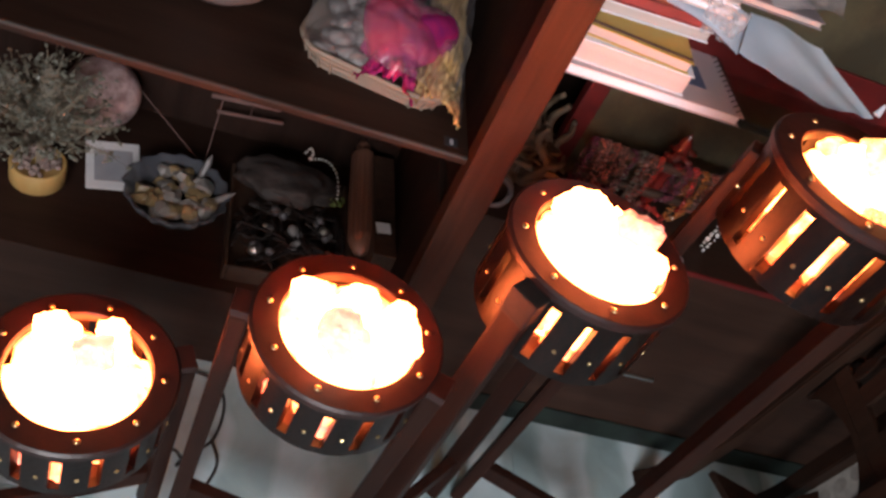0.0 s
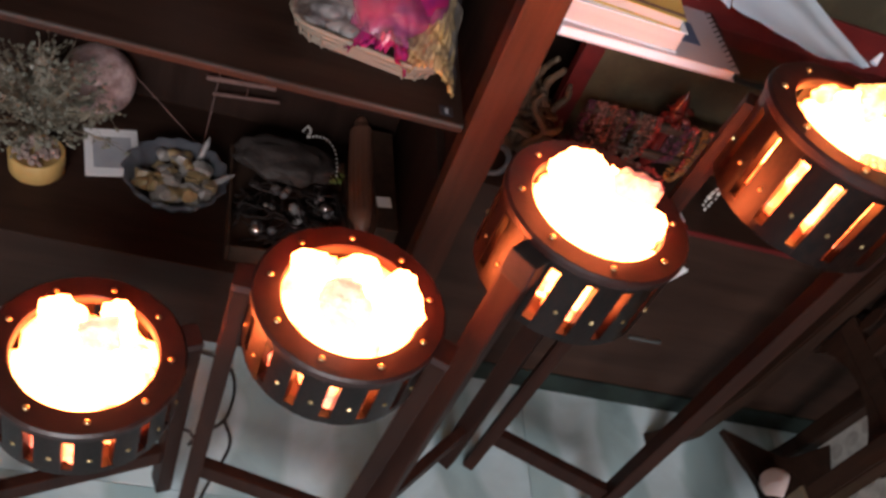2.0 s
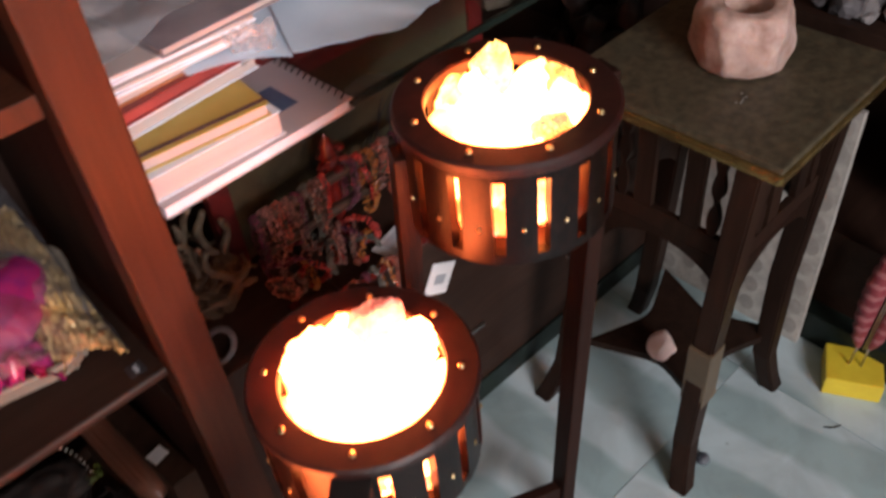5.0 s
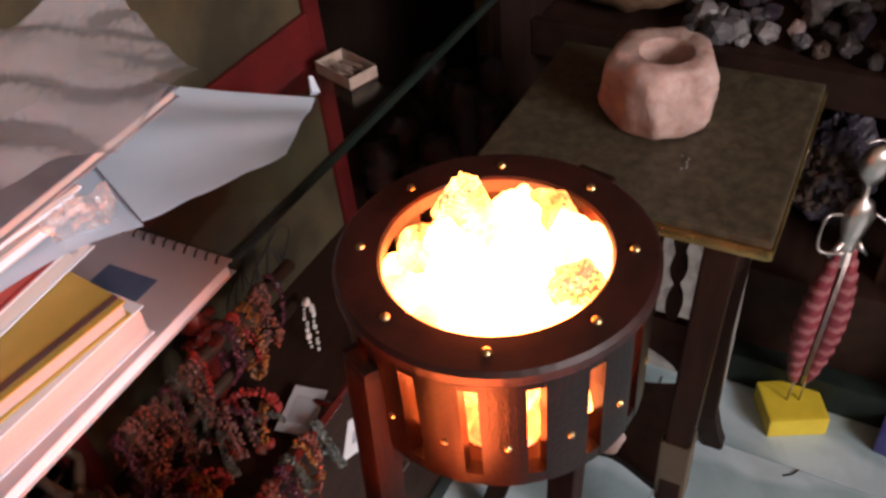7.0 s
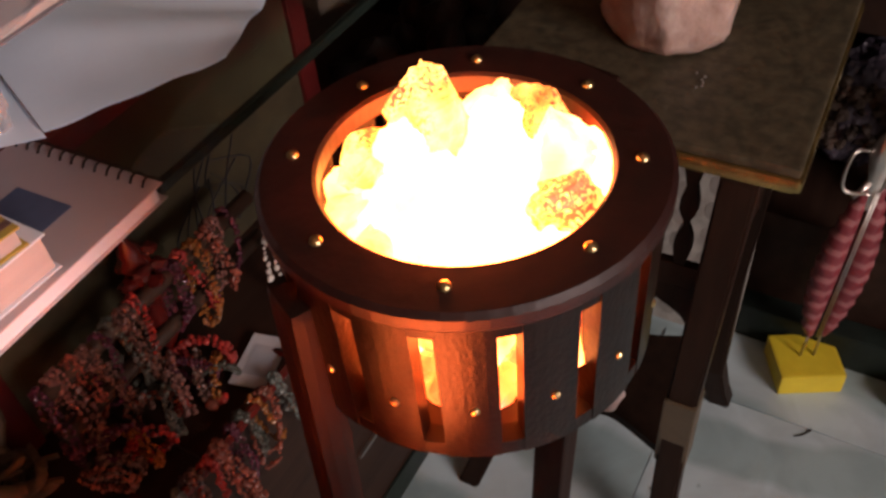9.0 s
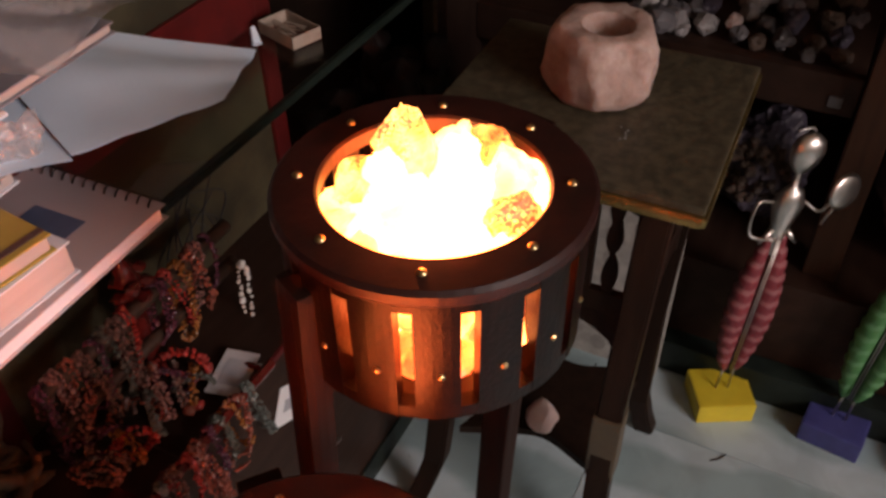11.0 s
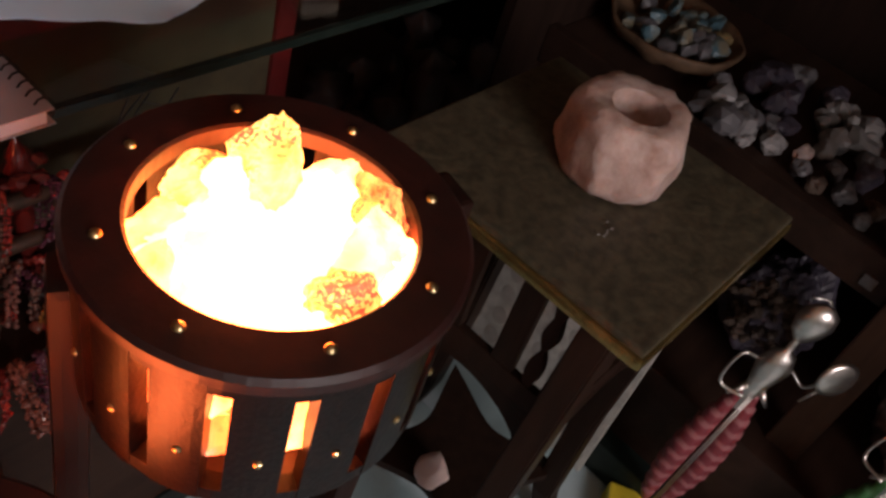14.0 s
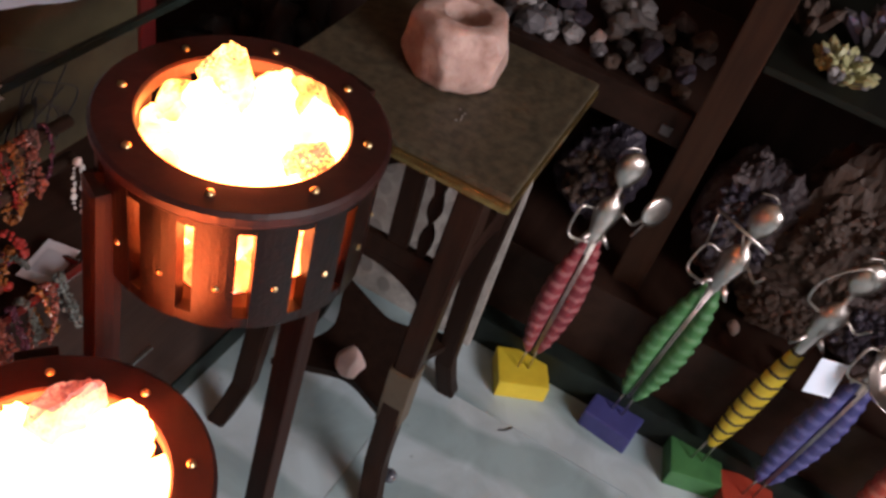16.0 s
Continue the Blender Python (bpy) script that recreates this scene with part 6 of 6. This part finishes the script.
# ---- on the side shelves ----
def cluster(name, label, category, x, y, z, n, spread, size, materials, seed, crystals=False, group=""):
    rng = random.Random(seed)
    t = thing(name, label, category, pose(x, y, z), group=group)
    for k in range(n):
        mt = rng.choice(materials)
        bm = bmesh.new()
        a, d = rng.uniform(0, 6.28), math.sqrt(rng.random())
        p = Vector((spread[0] * d * math.cos(a), spread[1] * d * math.sin(a), spread[2] * (1 - d * 0.75) * (0.35 + 0.65 * rng.random())))
        s = size * rng.uniform(0.6, 1.25)
        if crystals:
            crystal(bm, p * 0.6, (p.x + rng.gauss(0, 0.3) * spread[0], p.y + rng.gauss(0, 0.3) * spread[1], abs(p.z) + 0.5 * spread[2]), s * 2.4, s * 0.55)
        else:
            rock(bm, (p.x, p.y, max(p.z, s * 0.6)), (s, s * rng.uniform(0.7, 1), s * rng.uniform(0.6, 0.95)), seed * 60 + k, 2, 0.4, 0.6)
        part("crystal", bm, mt, t)
    return t


ZS = 0.6052
cluster("quartz_cluster", "knobbly white quartz cluster on the side shelf", "crystal", 1.115, -0.075, ZS, 15, (0.055, 0.048, 0.060), 0.026, [M_WHITESTONE], 201, group="crystals on the side shelf")
cluster("crystal_slab", "pale blue-grey crystal slab on the side shelf", "crystal", 0.955, 0.060, ZS, 7, (0.040, 0.050, 0.04), 0.028, [M_GREYSTONE, M_WHITESTONE], 202, group="crystals on the side shelf")
cluster("amethyst_block", "dusky purple amethyst block on the side shelf", "crystal", 1.085, 0.055, ZS, 6, (0.050, 0.045, 0.07), 0.036, [M_AMETHYST], 203, group="crystals on the side shelf")
for _k, (_x, _y, _s, _m) in enumerate(((0.955, -0.020, 0.024, M_WHITESTONE), (0.985, -0.055, 0.018, M_CUBE), (0.945, -0.075, 0.020, M_GREYSTONE), (0.990, -0.110, 0.022, M_GREYSTONE), (0.945, -0.140, 0.024, M_GREYSTONE),
                                    (1.02, -0.150, 0.028, M_AMETHYST), (0.960, -0.190, 0.022, M_GEODEBROWN), (1.05, -0.20, 0.026, M_GEODEBROWN), (1.02, -0.01, 0.022, M_AMETHYST), (0.935, -0.235, 0.018, M_GEODEBROWN),
                                    (0.925, 0.015, 0.016, M_WHITESTONE), (1.16, -0.17, 0.03, M_GEODE), (1.00, 0.012, 0.020, M_GREYSTONE), (1.03, -0.075, 0.022, M_WHITESTONE), (1.06, -0.135, 0.024, M_GREYSTONE),
                                    (0.93, -0.105, 0.017, M_GEODEBROWN), (1.10, -0.155, 0.026, M_GEODEBROWN), (1.13, -0.225, 0.030, M_GEODEBROWN), (1.00, -0.225, 0.022, M_AMETHYST), (1.08, -0.240, 0.024, M_GEODE),
                                    (0.92, -0.185, 0.016, M_GREYSTONE), (1.17, -0.02, 0.030, M_AMETHYST), (1.18, 0.05, 0.032, M_GREYSTONE), (1.02, 0.115, 0.022, M_GREYSTONE))):
    _bm = bmesh.new()
    rock(_bm, (0, 0, _s * 0.7), (_s, _s * 0.85, _s * 0.75), 1300 + _k, 3, 0.35, 0.7)
    single("rough_stone", _bm, _m, "rough grey or rosy stone on the side shelf", "stone", pose(_x, _y, ZS), group="stones on the side shelf")
# wooden bowl with blue glass
_bm = bmesh.new()
lathe(_bm, [(0.0005, 0), (0.07, 0), (0.105, 0.02), (0.118, 0.045), (0.112, 0.048), (0.098, 0.026), (0.06, 0.010), (0.0005, 0.010)], 40)
for _v in _bm.verts:
    _v.co.z += 0.006 * noise.noise(_v.co * 30)
    _v.co += 0.006 * noise.noise_vector(_v.co * 22)
    _v.co.z = max(0.0, _v.co.z)
single("wooden_bowl", _bm, M_BOWLWOOD, "shallow rough brown wooden bowl of blue glass", "bowl", pose(1.050, 0.235, ZS + 0.0003), smooth=True)
_rng = random.Random(111)
for _k in range(30):
    _bm = bmesh.new()
    _a, _d = _rng.uniform(0, 6.28), 0.086 * math.sqrt(_rng.random())
    rock(_bm, (0, 0, 0), (_rng.uniform(0.012, 0.032), _rng.uniform(0.010, 0.022), _rng.uniform(0.010, 0.020)), 1400 + _k, 2, 0.3, 0.7)
    single("glass_chunk", _bm, _rng.choice([M_JAR, M_JAR, M_CITRINE, M_GREYSTONE, M_JAR]), "teal and amber glass chunk in the wooden bowl", "glass chunk",
           pose(1.050 + _d * math.cos(_a), 0.235 + _d * math.sin(_a), ZS + 0.028 + 0.020 * _rng.random()), group="glass chunks")
# geodes on the base
ZB = 0.2555
def geode(x, y, w, d, h, seed, material, label):
    rng = random.Random(seed)
    off = Vector((rng.uniform(-9, 9), rng.uniform(-9, 9), rng.uniform(-9, 9)))
    bm = bmesh.new()
    r = bmesh.ops.create_icosphere(bm, subdivisions=5, radius=1)
    for v in r["verts"]:
        p = v.co
        k = 1 + 0.30 * noise.noise(p * 1.4 + off) + 0.16 * noise.noise(p * 3.6 + off) + 0.09 * abs(noise.noise(p * 9 + off)) + 0.05 * noise.noise(p * 19 + off)
        q = Vector((p.x * w, p.y * d, max(-0.86, p.z) * h)) * k
        v.co = q
    low = min(v.co.z for v in bm.verts)
    t = thing("geode", label, "geode", pose(x, y, ZB - low), group="geodes on the base")
    part("rind", bm, material, t)
    bm = bmesh.new()
    for k in range(80):
        a = Vector((-1, rng.uniform(-0.9, 0.9), rng.uniform(-0.3, 1))).normalized()
        kk = 1 + 0.30 * noise.noise(a * 1.4 + off) + 0.16 * noise.noise(a * 3.6 + off)
        q = Vector((a.x * w, a.y * d, a.z * h)) * kk * 0.96
        crystal(bm, q, (a + Vector((rng.gauss(0, 0.5), rng.gauss(0, 0.5), rng.gauss(0, 0.5)))), rng.uniform(0.012, 0.030), rng.uniform(0.005, 0.010))
    part("crystal_crust", bm, M_AMETHYST if material is M_GEODE else M_GEODEBROWN, t, "small dark purple crystal points")["kind"] = "stuff"
    return t


geode(1.000, -0.440, 0.090, 0.085, 0.145, 301, M_GEODE, "large dark grey amethyst geode on the low base")
geode(1.015, -0.610, 0.100, 0.110, 0.185, 302, M_GEODEBROWN, "tall brown geode with rough crystal points")
geode(0.950, -0.575, 0.055, 0.085, 0.050, 303, M_GEODEBROWN, "brown lumpy geode lying on the low base")
geode(1.020, -0.800, 0.090, 0.095, 0.170, 304, M_GEODE, "dark amethyst geode with a grey rind")
geode(1.000, -0.160, 0.085, 0.080, 0.095, 305, M_AMETHYST, "dusky purple amethyst geode on the low base")
geode(0.935, -0.720, 0.050, 0.065, 0.090, 306, M_GEODE, "small dark geode beside the larger ones")
for _k, (_x, _y, _s) in enumerate(((0.865, -0.520, 0.020), (0.850, -0.440, 0.015), (0.860, -0.630, 0.018))):
    _bm = bmesh.new()
    rock(_bm, (0, 0, _s * 0.6), (_s, _s * 0.7, _s * 0.6), 1500 + _k, 2, 0.3, 0.8)
    single("rough_stone", _bm, M_CUBE, "small rosy rough stone on the low base", "stone", pose(_x, _y, ZB), group="stones on the low base")
# on the green glass shelf
cluster("crystal_flower", "yellow-green and white crystal flower on dark glass", "crystal", 0.945, -0.440, 0.7542, 46, (0.062, 0.058, 0.050), 0.014, [M_FLOWER, M_WHITESTONE, M_FLOWER], 211, True, group="crystals on the green glass")
cluster("lilac_crystal", "lilac blue crystal cluster on dark glass", "crystal", 1.080, -0.500, 0.7542, 30, (0.075, 0.085, 0.085), 0.022, [M_LILAC, M_GREYSTONE], 212, True, group="crystals on the green glass")
cluster("brown_crystal", "rusty brown crystal cluster on dark glass", "crystal", 1.060, -0.370, 0.7542, 16, (0.050, 0.030, 0.050), 0.018, [M_GEODEBROWN], 213, True, group="crystals on the green glass")
# paper tag on the figures
_pt = thing("paper_tag", "bluish white paper tag leaning between two figurines", "tag", pose(0.708, -0.655, 0.393, 70, 10, -60))
part("card", boxed(-0.028, 0.028, -0.032, 0.032, 0, 0.001), M_BLUEPAPER, _pt)

# ---- on the floor ----
def cable(pts, r, label):
    bm = bmesh.new()
    tube(bm, arc_points(pts, 8), r, 7)
    return single("power_cable", bm, M_BLACK, label, "cable", group="lamp cables", smooth=True)


CB = "thin black power cable looping over the floor"
cable([(-0.615, -0.07, 0.20), (-0.600, 0.02, 0.08), (-0.560, 0.10, 0.006), (-0.552, 0.17, 0.004), (-0.575, 0.22, 0.004), (-0.63, 0.235, 0.004)], 0.0028, CB)
cable([(-0.560, 0.10, 0.0035), (-0.545, 0.05, 0.0035), (-0.575, -0.04, 0.0035), (-0.60, -0.15, 0.0035), (-0.70, -0.25, 0.0035), (-0.85, -0.29, 0.0035)], 0.0028, CB)
cable([(-0.70, -0.02, 0.10), (-0.735, 0.05, 0.02), (-0.82, 0.13, 0.004), (-0.90, 0.145, 0.0035), (-1.02, 0.15, 0.0035), (-1.25, 0.10, 0.0035)], 0.0028, CB)
cable([(-0.90, 0.250, 0.0035), (-0.97, 0.235, 0.0035), (-1.03, 0.20, 0.0035), (-1.12, 0.21, 0.0035), (-1.3, 0.16, 0.0035)], 0.0028, CB)
cable([(-0.90, 0.07, 0.0035), (-1.01, 0.085, 0.0035), (-1.06, 0.02, 0.0035), (-0.99, -0.06, 0.0035), (-1.00, -0.20, 0.0035)], 0.0026, CB)
cable([(-0.640, -0.06, 0.22), (-0.665, -0.02, 0.14), (-0.650, 0.02, 0.09), (-0.620, 0.0, 0.12), (-0.612, -0.05, 0.19)], 0.0026, "black cable looped round the lamp legs")
_bm = bmesh.new()
bmesh.ops.create_uvsphere(_bm, u_segments=20, v_segments=12, radius=0.013)
single("glass_marble", _bm, mat("dark_marble_glass", (0.03, 0.035, 0.045), (0.10, 0.12, 0.14), 60, 0.1, contrast=2), "dark shiny glass marble on the floor", "marble", pose(0.372, -0.110, 0.013), smooth=True)
_bm = bmesh.new()
lathe(_bm, [(0.0005, 0), (0.008, 0), (0.008, 0.005), (0.0005, 0.006)], 12)
single("bottle_cap", _bm, M_BLACK, "tiny black round cap on the floor", "cap", pose(0.002, -0.046, 0.0003))
for _k, (_x, _y, _rz) in enumerate(((0.395, -0.070, 70), (0.53, -0.02, 30), (0.70, 0.02, 15), (0.60, -0.24, 140))):
    _bm = bmesh.new()
    tube(_bm, arc_points([(-0.016, 0, 0.0012), (0, 0.003, 0.0012), (0.016, -0.001, 0.0012)], 4), 0.0012, 4)
    single("wood_splinter", _bm, M_LEG, "tiny dark splinter lying on the floor", "splinter", pose(_x, _y, 0.0002, 0, 0, _rz), group="splinters")

# ---- floor slabs ----
SLAB = 0.60
_sm = None
for _i in range(7):
    for _j in range(7):
        _x0, _y0 = -2.988 + _i * SLAB, -3.0 + _j * SLAB - 0.038
        if _i < 2 or _x0 > 0.75 or _y0 > 0.25:
            continue
        if _sm is None:
            _sm = part("slab", boxed(-SLAB / 2 + 0.0008, SLAB / 2 - 0.0008, -SLAB / 2 + 0.0008, SLAB / 2 - 0.0008, -0.02, 0, 0.0006), M_MARBLE, floor)
            _o = _sm
        else:
            _o = new("slab", _sm.data)
            _o.parent = floor
        _o.location = (_x0 + SLAB / 2, _y0 + SLAB / 2, 0)
        _o.rotation_euler = (0, 0, radians(180 * ((_i * 3 + _j) % 2)))
